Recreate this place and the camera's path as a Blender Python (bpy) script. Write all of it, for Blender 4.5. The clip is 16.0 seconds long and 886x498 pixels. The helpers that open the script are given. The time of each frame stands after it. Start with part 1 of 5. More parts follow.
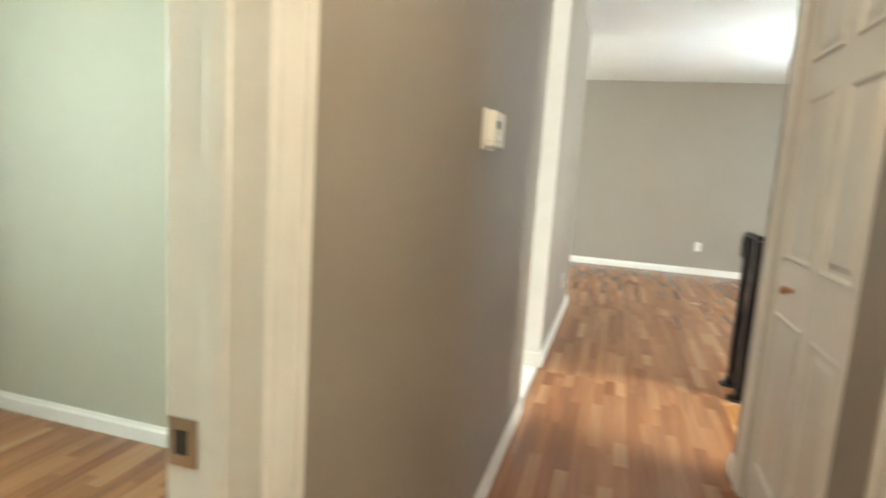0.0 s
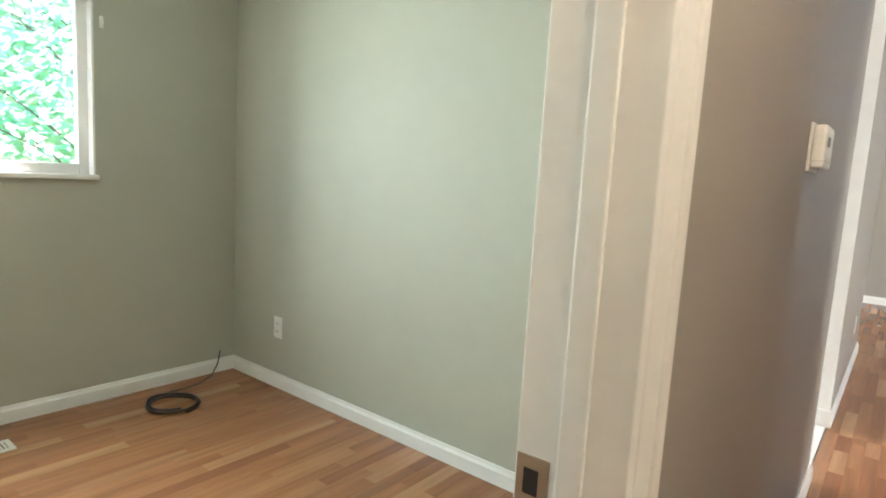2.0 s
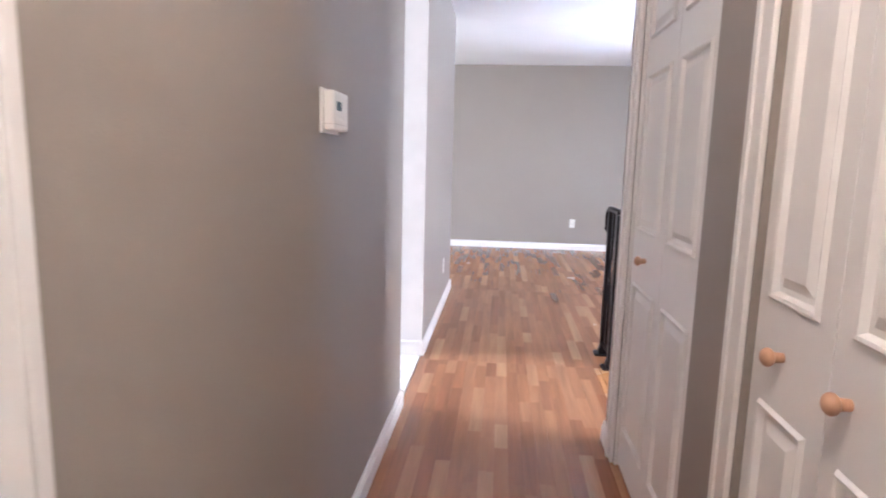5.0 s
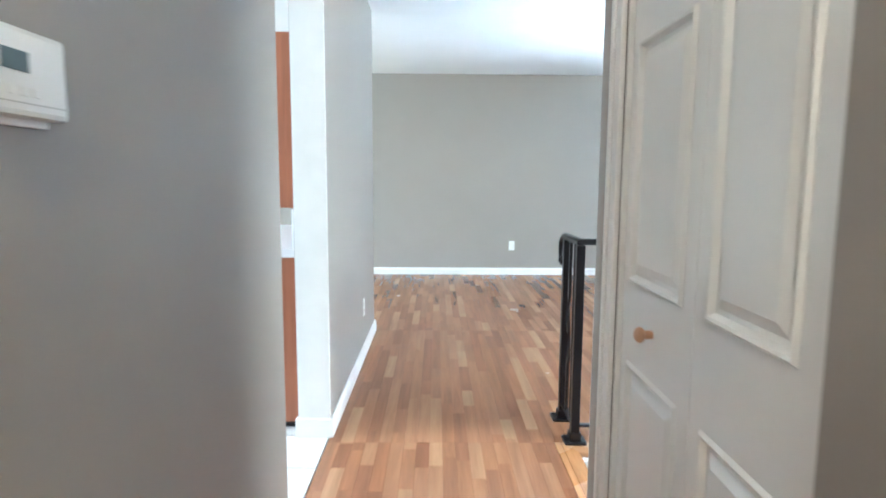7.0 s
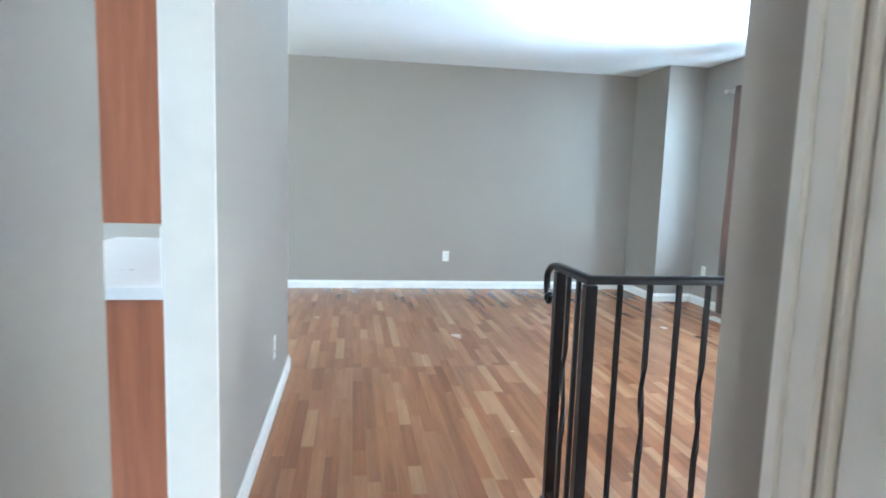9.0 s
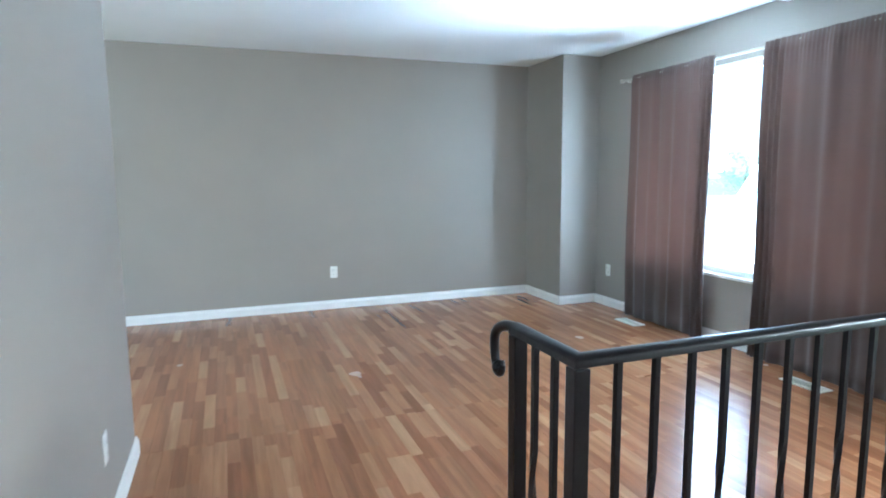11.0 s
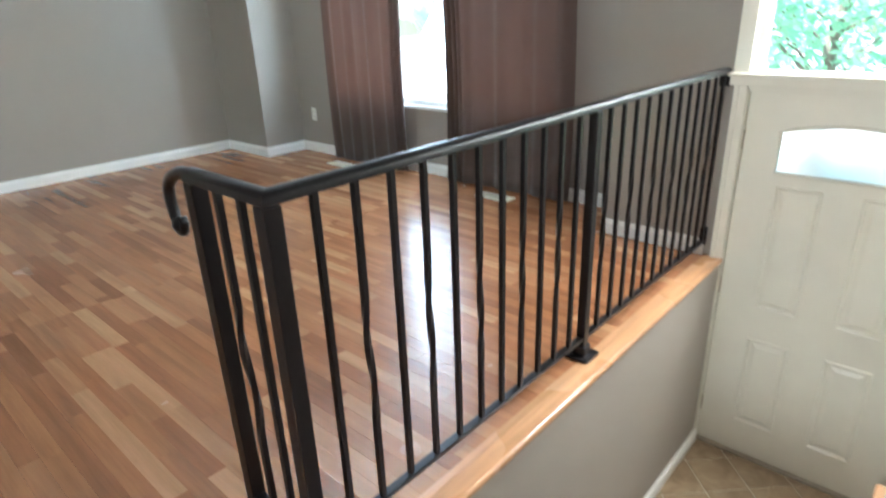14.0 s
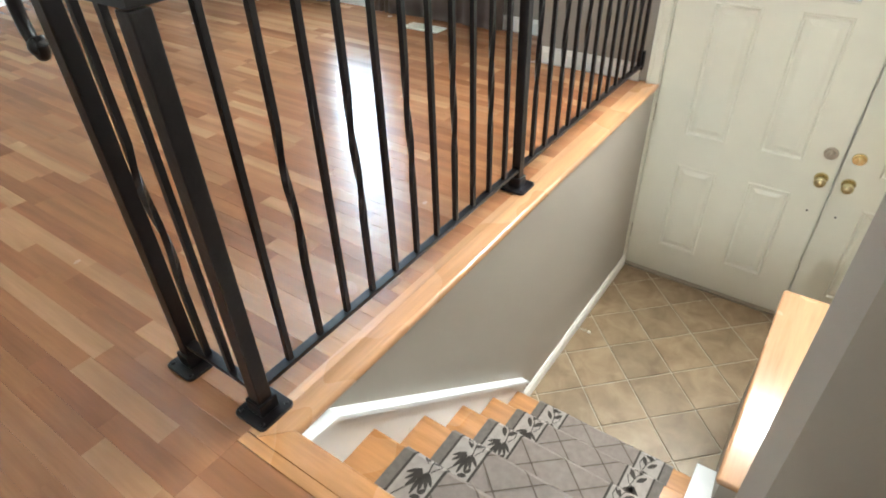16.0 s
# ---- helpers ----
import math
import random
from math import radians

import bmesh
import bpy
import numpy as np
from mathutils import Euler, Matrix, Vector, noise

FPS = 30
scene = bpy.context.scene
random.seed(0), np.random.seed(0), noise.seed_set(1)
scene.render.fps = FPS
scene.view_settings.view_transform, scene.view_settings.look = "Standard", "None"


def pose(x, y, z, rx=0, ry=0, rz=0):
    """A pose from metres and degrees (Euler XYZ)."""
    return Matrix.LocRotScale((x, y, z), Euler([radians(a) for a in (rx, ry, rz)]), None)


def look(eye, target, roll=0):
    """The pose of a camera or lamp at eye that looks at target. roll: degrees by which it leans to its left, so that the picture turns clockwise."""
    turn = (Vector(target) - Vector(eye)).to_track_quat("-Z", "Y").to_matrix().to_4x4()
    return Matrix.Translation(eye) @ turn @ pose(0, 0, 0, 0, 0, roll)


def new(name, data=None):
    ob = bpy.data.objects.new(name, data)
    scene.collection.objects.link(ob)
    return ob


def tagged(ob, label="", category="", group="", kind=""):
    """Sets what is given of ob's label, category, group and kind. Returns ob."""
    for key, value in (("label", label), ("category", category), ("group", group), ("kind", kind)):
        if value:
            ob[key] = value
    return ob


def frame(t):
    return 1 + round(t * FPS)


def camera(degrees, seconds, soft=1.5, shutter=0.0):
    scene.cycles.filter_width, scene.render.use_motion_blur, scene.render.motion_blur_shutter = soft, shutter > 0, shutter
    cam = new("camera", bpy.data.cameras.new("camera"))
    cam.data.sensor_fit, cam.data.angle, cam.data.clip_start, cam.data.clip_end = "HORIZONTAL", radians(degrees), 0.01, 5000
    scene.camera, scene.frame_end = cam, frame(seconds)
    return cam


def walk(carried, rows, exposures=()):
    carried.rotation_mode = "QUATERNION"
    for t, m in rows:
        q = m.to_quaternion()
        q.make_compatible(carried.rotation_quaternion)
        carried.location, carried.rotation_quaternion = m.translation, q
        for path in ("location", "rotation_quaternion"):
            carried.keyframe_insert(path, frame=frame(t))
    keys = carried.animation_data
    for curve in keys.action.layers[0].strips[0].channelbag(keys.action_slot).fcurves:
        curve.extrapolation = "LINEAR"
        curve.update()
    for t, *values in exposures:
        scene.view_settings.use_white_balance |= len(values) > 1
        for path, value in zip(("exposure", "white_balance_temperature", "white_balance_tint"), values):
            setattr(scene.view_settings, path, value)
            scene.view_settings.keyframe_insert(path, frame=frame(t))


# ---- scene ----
cam = camera(74.3, 16.0, soft=1.8, shutter=0.6)
PATH = [
    (0, (1.407, 1.349, 1.181), (0.854, 3.251, 0.900), 3.77),
    (0.5, (1.365, 1.315, 1.196), (0.460, 3.078, 0.926), 3.52),
    (1, (1.296, 1.302, 1.185), (0.181, 2.940, 0.913), 3.38),
    (1.5, (1.259, 1.308, 1.184), (0.030, 2.865, 0.925), 3.48),
    (2, (1.245, 1.330, 1.178), (0.015, 2.887, 0.924), 3.29),
    (2.5, (1.258, 1.322, 1.171), (0.139, 2.961, 0.922), 2.95),
    (3, (1.310, 1.340, 1.185), (0.358, 3.081, 0.936), 2.48),
    (3.5, (1.362, 1.368, 1.185), (0.632, 3.209, 0.907), 2.06),
    (4, (1.414, 1.385, 1.186), (0.903, 3.295, 0.888), 1.64),
    (4.5, (1.457, 1.409, 1.187), (1.135, 3.359, 0.880), 1.08),
    (4.7, (1.472, 1.428, 1.182), (1.209, 3.387, 0.874), 1.27),
    (6.8, (1.532, 2.167, 1.164), (1.542, 4.153, 0.921), 0.25),
    (7, (1.531, 2.285, 1.175), (1.553, 4.270, 0.938), 0.35),
    (7.5, (1.525, 2.502, 1.176), (1.582, 4.489, 0.953), 0.52),
    (8, (1.481, 2.754, 1.190), (1.602, 4.738, 0.965), 0.72),
    (8.2, (1.466, 2.830, 1.192), (1.618, 4.811, 0.967), 1.06),
    (10.3, (1.420, 3.607, 1.246), (1.996, 5.504, 0.988), 0.58),
    (10.5, (1.444, 3.680, 1.266), (2.053, 5.567, 1.008), 0.09),
    (11, (1.495, 3.812, 1.283), (2.187, 5.673, 1.036), -0.46),
    (11.5, (1.496, 3.877, 1.305), (2.303, 5.690, 1.056), -0.47),
    (12, (1.515, 3.908, 1.302), (2.452, 5.655, 1.034), -0.58),
    (12.5, (1.555, 3.921, 1.286), (2.622, 5.580, 0.957), -0.73),
    (13, (1.583, 3.918, 1.267), (2.783, 5.457, 0.829), -1.53),
    (13.5, (1.610, 3.903, 1.237), (2.914, 5.304, 0.656), -2.17),
    (14, (1.639, 3.915, 1.193), (3.008, 5.168, 0.446), -2.10),
    (14.5, (1.666, 3.923, 1.154), (3.048, 5.048, 0.246), -2.13),
    (15, (1.692, 3.942, 1.125), (3.053, 4.970, 0.081), -1.97),
    (15.5, (1.702, 3.948, 1.112), (3.023, 4.920, -0.033), -1.76),
    (16, (1.703, 3.942, 1.101), (2.996, 4.889, -0.095), -2.01),
]
EXPOSURES = [(0.0, 2.82, 6500, 4), (1.0, 2.77, 6400, 8), (2.0, 2.62, 6150, 11), (3.0, 2.68, 5850, 17), (4.5, 2.86, 5550, 27), (7.0, 3.02, 5050, 4), (8.0, 2.98, 5000, 3), (10.5, 2.58, 4850, 3),
             (11.5, 2.50, 4950, 5), (12.5, 2.47, 5100, 6), (13.5, 2.38, 5450, 6), (14.5, 2.36, 5800, 6), (16.0, 2.52, 5900, 4)]
walk(cam, [(t, look(eye, target, roll)) for t, eye, target, roll in PATH], EXPOSURES)

# ---- world, sun, window light, exposure ----
world = bpy.data.worlds.new("world")
scene.world = world
world.use_nodes = True
wn = world.node_tree.nodes
sky = wn.new("ShaderNodeTexSky")
sky.sky_type = "NISHITA"
sky.sun_disc = False
sky.sun_elevation = radians(55)
sky.sun_rotation = radians(200)
wn["Background"].inputs["Strength"].default_value = 0.12
world.node_tree.links.new(sky.outputs[0], wn["Background"].inputs["Color"])
sun = new("sun", bpy.data.lights.new("sun", "SUN"))
sun.data.energy, sun.data.angle, sun.data.color = 5.0, radians(0.6), (1.0, 0.95, 0.87)
sun.matrix_world = look((0, 0, 30), (6.0, -16.0, 0))


def window_light(eye, target, w, h, watts, color, spread=180):
    lamp = new("window_light", bpy.data.lights.new("window_light", "AREA"))
    lamp.data.shape, lamp.data.size, lamp.data.size_y = "RECTANGLE", w, h
    lamp.data.energy, lamp.data.color, lamp.data.spread = watts, color, radians(spread)
    lamp.matrix_world = look(eye, target)
    return lamp


window_light((5.075, 7.74, 1.30), (0, 7.74, 1.5), 0.90, 1.48, 20.0, (0.80, 0.93, 1.0), 160)
window_light((5.075, 6.34, 1.30), (0, 6.34, 1.6), 0.86, 1.48, 9.0, (0.92, 0.98, 1.0))
window_light((5.075, 7.02, 1.30), (2.0, 5.2, 0.0), 0.42, 1.50, 4.6, (0.70, 0.87, 1.0), 160)
window_light((5.065, 7.02, 1.30), (2.4, 6.9, 4.6), 0.42, 1.50, 15.0, (0.80, 0.93, 1.0), 96)
window_light((-1.775, 1.68, 1.46), (1.0, 0.7, 1.45), 0.60, 0.70, 11.5, (0.88, 1.0, 0.95))
window_light((4.655, 3.84, 1.60), (3.2, 4.0, -0.8), 1.4, 0.40, 20.0, (1.0, 0.95, 0.85))
# unseen dining opening, assumed from the bright far wall and ceiling
window_light((-2.05, 8.1, 1.05), (2, 8.1, 1.15), 1.7, 1.9, 5.5, (0.90, 0.96, 1.0))
# unseen kitchen opening, placed to brighten the partition end and the entry doors
window_light((-2.05, 4.58, 1.5), (2, 4.58, 1.2), 0.8, 0.9, 22, (1.0, 0.97, 0.91))

# ---- materials ----


def nodes_of(name):
    m = bpy.data.materials.new(name)
    m.use_nodes = True
    nt = m.node_tree
    return m, nt, nt.nodes["Principled BSDF"]


def surface(name, color, rough=0.5, metal=0.0, var=0.06, scale=6.0, bump=0.0, bump_scale=200.0, spec=0.5):
    """A material with soft stains at one scale and fine relief at another."""
    m, nt, b = nodes_of(name)
    b.inputs["Roughness"].default_value = rough
    b.inputs["Metallic"].default_value = metal
    b.inputs["Specular IOR Level"].default_value = spec
    co = nt.nodes.new("ShaderNodeTexCoord")
    n1 = nt.nodes.new("ShaderNodeTexNoise")
    n1.inputs["Scale"].default_value, n1.inputs["Detail"].default_value = scale, 5.0
    nt.links.new(co.outputs["Object"], n1.inputs["Vector"])
    ramp = nt.nodes.new("ShaderNodeMapRange")
    ramp.inputs["From Min"].default_value, ramp.inputs["From Max"].default_value = 0.3, 0.7
    ramp.inputs["To Min"].default_value, ramp.inputs["To Max"].default_value = 1 - var, 1 + var
    nt.links.new(n1.outputs["Fac"], ramp.inputs["Value"])
    mul = nt.nodes.new("ShaderNodeVectorMath")
    mul.operation = "SCALE"
    mul.inputs[0].default_value = color
    nt.links.new(ramp.outputs[0], mul.inputs["Scale"])
    nt.links.new(mul.outputs[0], b.inputs["Base Color"])
    n2 = nt.nodes.new("ShaderNodeTexNoise")
    n2.inputs["Scale"].default_value, n2.inputs["Detail"].default_value = bump_scale, 3.0
    nt.links.new(co.outputs["Object"], n2.inputs["Vector"])
    rr = nt.nodes.new("ShaderNodeMapRange")
    rr.inputs["To Min"].default_value, rr.inputs["To Max"].default_value = max(0.02, rough - 0.06), min(1.0, rough + 0.06)
    nt.links.new(n1.outputs["Fac"], rr.inputs["Value"])
    nt.links.new(rr.outputs[0], b.inputs["Roughness"])
    if bump:
        bp = nt.nodes.new("ShaderNodeBump")
        bp.inputs["Strength"].default_value, bp.inputs["Distance"].default_value = bump, 0.002
        nt.links.new(n2.outputs["Fac"], bp.inputs["Height"])
        nt.links.new(bp.outputs[0], b.inputs["Normal"])
    return m


def wood(name, tones, rough=0.3, along=(26.0, 1.6, 26.0), coat=0.0, contrast=1.0, relief=0.12, wear=0.08):
    """Strip wood: a tone for each piece, and grain that runs along the piece."""
    m, nt, b = nodes_of(name)
    N, L = nt.nodes.new, nt.links.new
    info, geo, co = N("ShaderNodeObjectInfo"), N("ShaderNodeNewGeometry"), N("ShaderNodeTexCoord")
    add = N("ShaderNodeMath"); add.operation = "ADD"
    L(info.outputs["Random"], add.inputs[0]); L(geo.outputs["Random Per Island"], add.inputs[1])
    fr = N("ShaderNodeMath"); fr.operation = "FRACT"; L(add.outputs[0], fr.inputs[0])
    ramp = N("ShaderNodeValToRGB")
    el = ramp.color_ramp.elements
    while len(el) < len(tones):
        el.new(0.5)
    for i, c in enumerate(tones):
        el[i].position, el[i].color = i / (len(tones) - 1), (*c, 1)
    L(fr.outputs[0], ramp.inputs[0])
    off = N("ShaderNodeVectorMath"); off.operation = "SCALE"
    off.inputs[0].default_value = (7.3, 19.1, 3.7); L(fr.outputs[0], off.inputs["Scale"])
    sh = N("ShaderNodeVectorMath"); L(geo.outputs["Position"], sh.inputs[0]); L(off.outputs[0], sh.inputs[1])
    st = N("ShaderNodeVectorMath"); st.operation = "MULTIPLY"
    L(sh.outputs[0], st.inputs[0]); st.inputs[1].default_value = along
    g = N("ShaderNodeTexNoise"); g.inputs["Scale"].default_value = 1.0
    g.inputs["Detail"].default_value, g.inputs["Distortion"].default_value = 6.0, 0.35
    L(st.outputs[0], g.inputs["Vector"])
    fine = N("ShaderNodeTexNoise"); fine.inputs["Scale"].default_value, fine.inputs["Detail"].default_value = 6.0, 4.0
    L(st.outputs[0], fine.inputs["Vector"])
    k = N("ShaderNodeMapRange")
    k.inputs["From Min"].default_value, k.inputs["From Max"].default_value = 0.3, 0.72
    k.inputs["To Min"].default_value, k.inputs["To Max"].default_value = 1 + 0.12 * contrast, 1 - 0.22 * contrast
    L(g.outputs["Fac"], k.inputs["Value"])
    k2 = N("ShaderNodeMapRange")
    k2.inputs["To Min"].default_value, k2.inputs["To Max"].default_value = 1 + 0.12 * contrast, 1 - 0.12 * contrast
    L(fine.outputs["Fac"], k2.inputs["Value"])
    kk = N("ShaderNodeMath"); kk.operation = "MULTIPLY"; L(k.outputs[0], kk.inputs[0]); L(k2.outputs[0], kk.inputs[1])
    mul = N("ShaderNodeVectorMath"); mul.operation = "SCALE"
    L(ramp.outputs[0], mul.inputs[0]); L(kk.outputs[0], mul.inputs["Scale"])
    L(mul.outputs[0], b.inputs["Base Color"])
    worn = N("ShaderNodeTexNoise"); worn.inputs["Scale"].default_value = 2.5; worn.inputs["Detail"].default_value = 2.0
    L(geo.outputs["Position"], worn.inputs["Vector"])
    rr = N("ShaderNodeMapRange")
    rr.inputs["To Min"].default_value, rr.inputs["To Max"].default_value = rough - wear, rough + wear * 1.5
    L(worn.outputs["Fac"], rr.inputs["Value"]); L(rr.outputs[0], b.inputs["Roughness"])
    b.inputs["Coat Weight"].default_value, b.inputs["Coat Roughness"].default_value = coat, 0.12
    if relief:
        bp = N("ShaderNodeBump"); bp.inputs["Strength"].default_value, bp.inputs["Distance"].default_value = relief, 0.001
        L(fine.outputs["Fac"], bp.inputs["Height"]); L(bp.outputs[0], b.inputs["Normal"])
    return m


PAINT = surface("taupe wall paint", (0.312, 0.276, 0.236), 0.55, var=0.03, scale=1.5, bump=0.25, bump_scale=260)
SAGE = surface("sage wall paint", (0.44, 0.435, 0.355), 0.62, var=0.03, scale=1.5, bump=0.25, bump_scale=260)
KITCHEN_PAINT = surface("pale kitchen paint", (0.42, 0.45, 0.47), 0.5, var=0.03, scale=1.5, bump=0.2)
CEILING = surface("ceiling paint", (0.80, 0.80, 0.78), 0.85, var=0.02, scale=2.0, bump=0.5, bump_scale=120)
TRIM = surface("white trim paint", (0.78, 0.76, 0.72), 0.35, var=0.03, scale=9.0, bump=0.05)
# trim white for the stair skirt, with bluish daylight tinted into the colour
SKIRT = surface("trim white tinted with daylight", (0.80, 0.83, 0.86), 0.3, var=0.03, scale=9.0, bump=0.05)
DOOR_WHITE = surface("cream door paint", (0.77, 0.74, 0.64), 0.38, var=0.03, scale=5.0, bump=0.06, bump_scale=90)
CLOSET_WHITE = surface("closet door paint", (0.78, 0.76, 0.72), 0.36, var=0.025, scale=5.0, bump=0.08, bump_scale=120)
PLASTIC = surface("white plastic", (0.80, 0.79, 0.75), 0.35, var=0.02)
SOCKET = surface("socket plastic", (0.55, 0.54, 0.50), 0.4, var=0.02)
# near-black: shade painted on for holes and slots, and the toe kick's colour
DARK = surface("hole shade black", (0.02, 0.018, 0.016), 0.7, var=0.1)
SCREEN = surface("grey display", (0.16, 0.22, 0.24), 0.15, var=0.04)
IRON = surface("black painted iron", (0.007, 0.0055, 0.0062), 0.33, var=0.3, scale=20, bump=0.25, bump_scale=90, spec=0.35)
BRASS = surface("polished brass", (0.70, 0.60, 0.36), 0.24, 1.0, var=0.06, scale=30)
STEEL = surface("brushed nickel", (0.5, 0.45, 0.38), 0.35, 1.0, var=0.08, scale=30)
CORD = surface("dark brown rubber cord", (0.035, 0.02, 0.014), 0.5, var=0.15, scale=40)
REGISTER = surface("tan enamelled register", (0.66, 0.61, 0.52), 0.4, var=0.05, scale=30)
KNOB_WOOD = surface("turned maple knob", (0.52, 0.30, 0.18), 0.35, var=0.12, scale=40)
CABINET = wood("cherry cabinet panel", [(0.33, 0.115, 0.052), (0.36, 0.13, 0.06)], 0.35, (30.0, 30.0, 2.0))
COUNTER = surface("white laminate", (0.74, 0.74, 0.74), 0.3, var=0.03, scale=14)
OAK = wood("strip oak flooring", [(0.324, 0.147, 0.065), (0.268, 0.111, 0.048), (0.357, 0.171, 0.081), (0.299, 0.128, 0.057), (0.428, 0.225, 0.112), (0.235, 0.092, 0.041), (0.329, 0.150, 0.067)], 0.25, relief=0.0, wear=0.03)
OAK_TRIM = wood("oak nosing", [(0.42, 0.215, 0.100), (0.46, 0.245, 0.118)], 0.26, (2.2, 34.0, 34.0), coat=0.3, contrast=1.3)
OAK_TRIM_Y = wood("oak stair nosing", [(0.44, 0.21, 0.08), (0.48, 0.235, 0.095)], 0.26, (34.0, 2.2, 34.0), coat=0.3, contrast=1.3)
OAK_CAP = wood("oak cap", [(0.46, 0.255, 0.135), (0.48, 0.27, 0.145)], 0.22, (2.0, 28.0, 28.0), coat=0.5, contrast=1.3)
JOINT = surface("dark floor joint", (0.20, 0.09, 0.04), 0.6, var=0.1)
GROUT = surface("sand grout", (0.46, 0.40, 0.31), 0.8, var=0.08, scale=30, bump=0.4)
PALE_GROUT = surface("pale grout", (0.5, 0.49, 0.46), 0.8, var=0.08, scale=30, bump=0.3)
PALE_TILE = surface("pale kitchen tile", (0.70, 0.69, 0.66), 0.25, var=0.04, scale=9)
PIPING = surface("charcoal carpet border", (0.155, 0.135, 0.122), 0.95, var=0.15, scale=60, bump=0.8, bump_scale=600)
CARPET_LINE = surface("dark brown carpet line", (0.05, 0.042, 0.036), 0.95, var=0.15, scale=60, bump=0.8, bump_scale=600)
CARPET_LATTICE = surface("brown carpet lattice", (0.135, 0.105, 0.09), 0.95, var=0.2, scale=60, bump=0.8, bump_scale=600, spec=0.1)
CARPET = surface("taupe carpet pile", (0.27, 0.228, 0.208), 0.95, var=0.10, scale=45, bump=1.0, bump_scale=700, spec=0.1)
CARPET_PALE = surface("pale carpet band", (0.38, 0.338, 0.312), 0.95, var=0.10, scale=45, bump=1.0, bump_scale=700, spec=0.1)
BARK = surface("grey bark", (0.20, 0.17, 0.14), 0.9, var=0.3, scale=12, bump=0.9, bump_scale=40)
GRASS = surface("lawn", (0.07, 0.13, 0.03), 0.9, var=0.35, scale=1.5, bump=0.9, bump_scale=60)
CONCRETE = surface("pale concrete", (0.42, 0.40, 0.37), 0.85, var=0.1, scale=3, bump=0.4)


def leaf_material():
    m, nt, b = nodes_of("leaf")
    info = nt.nodes.new("ShaderNodeNewGeometry")
    ramp = nt.nodes.new("ShaderNodeValToRGB")
    ramp.color_ramp.elements[0].color = (0.065, 0.125, 0.05, 1)
    ramp.color_ramp.elements[1].color = (0.12, 0.205, 0.09, 1)
    nt.links.new(info.outputs["Random Per Island"], ramp.inputs[0])
    nt.links.new(ramp.outputs[0], b.inputs["Base Color"])
    b.inputs["Roughness"].default_value = 0.5
    tr = nt.nodes.new("ShaderNodeBsdfTranslucent")
    tr.inputs[0].default_value = (0.46, 0.78, 0.58, 1)
    mix = nt.nodes.new("ShaderNodeMixShader")
    mix.inputs[0].default_value = 0.7
    nt.links.new(b.outputs[0], mix.inputs[1]); nt.links.new(tr.outputs[0], mix.inputs[2])
    nt.links.new(mix.outputs[0], nt.nodes["Material Output"].inputs[0])
    return m


def curtain_material():
    m, nt, b = nodes_of("brown curtain cloth")
    co = nt.nodes.new("ShaderNodeTexCoord")
    w = nt.nodes.new("ShaderNodeTexNoise")
    w.inputs["Scale"].default_value, w.inputs["Detail"].default_value = 500.0, 2.0
    nt.links.new(co.outputs["Object"], w.inputs["Vector"])
    n = nt.nodes.new("ShaderNodeTexNoise")
    n.inputs["Scale"].default_value = 3.0
    nt.links.new(co.outputs["Object"], n.inputs["Vector"])
    ramp = nt.nodes.new("ShaderNodeValToRGB")
    ramp.color_ramp.elements[0].color = (0.100, 0.070, 0.059, 1)
    ramp.color_ramp.elements[1].color = (0.130, 0.092, 0.078, 1)
    nt.links.new(n.outputs["Fac"], ramp.inputs[0])
    nt.links.new(ramp.outputs[0], b.inputs["Base Color"])
    b.inputs["Roughness"].default_value = 0.9
    b.inputs["Sheen Weight"].default_value = 0.25
    bp = nt.nodes.new("ShaderNodeBump")
    bp.inputs["Strength"].default_value, bp.inputs["Distance"].default_value = 0.3, 0.001
    nt.links.new(w.outputs["Fac"], bp.inputs["Height"]); nt.links.new(bp.outputs[0], b.inputs["Normal"])
    tr = nt.nodes.new("ShaderNodeBsdfTranslucent")
    tr.inputs[0].default_value = (0.30, 0.195, 0.16, 1)
    mix = nt.nodes.new("ShaderNodeMixShader")
    mix.inputs[0].default_value = 0.27
    nt.links.new(b.outputs[0], mix.inputs[1]); nt.links.new(tr.outputs[0], mix.inputs[2])
    nt.links.new(mix.outputs[0], nt.nodes["Material Output"].inputs[0])
    return m


def glass_material(name, rough=0.0):
    m, nt, b = nodes_of(name)
    b.inputs["Transmission Weight"].default_value = 1.0
    b.inputs["Roughness"].default_value = rough
    b.inputs["IOR"].default_value = 1.05 if rough else 1.45
    b.inputs["Base Color"].default_value = (0.97, 1.0, 0.98, 1)
    return m


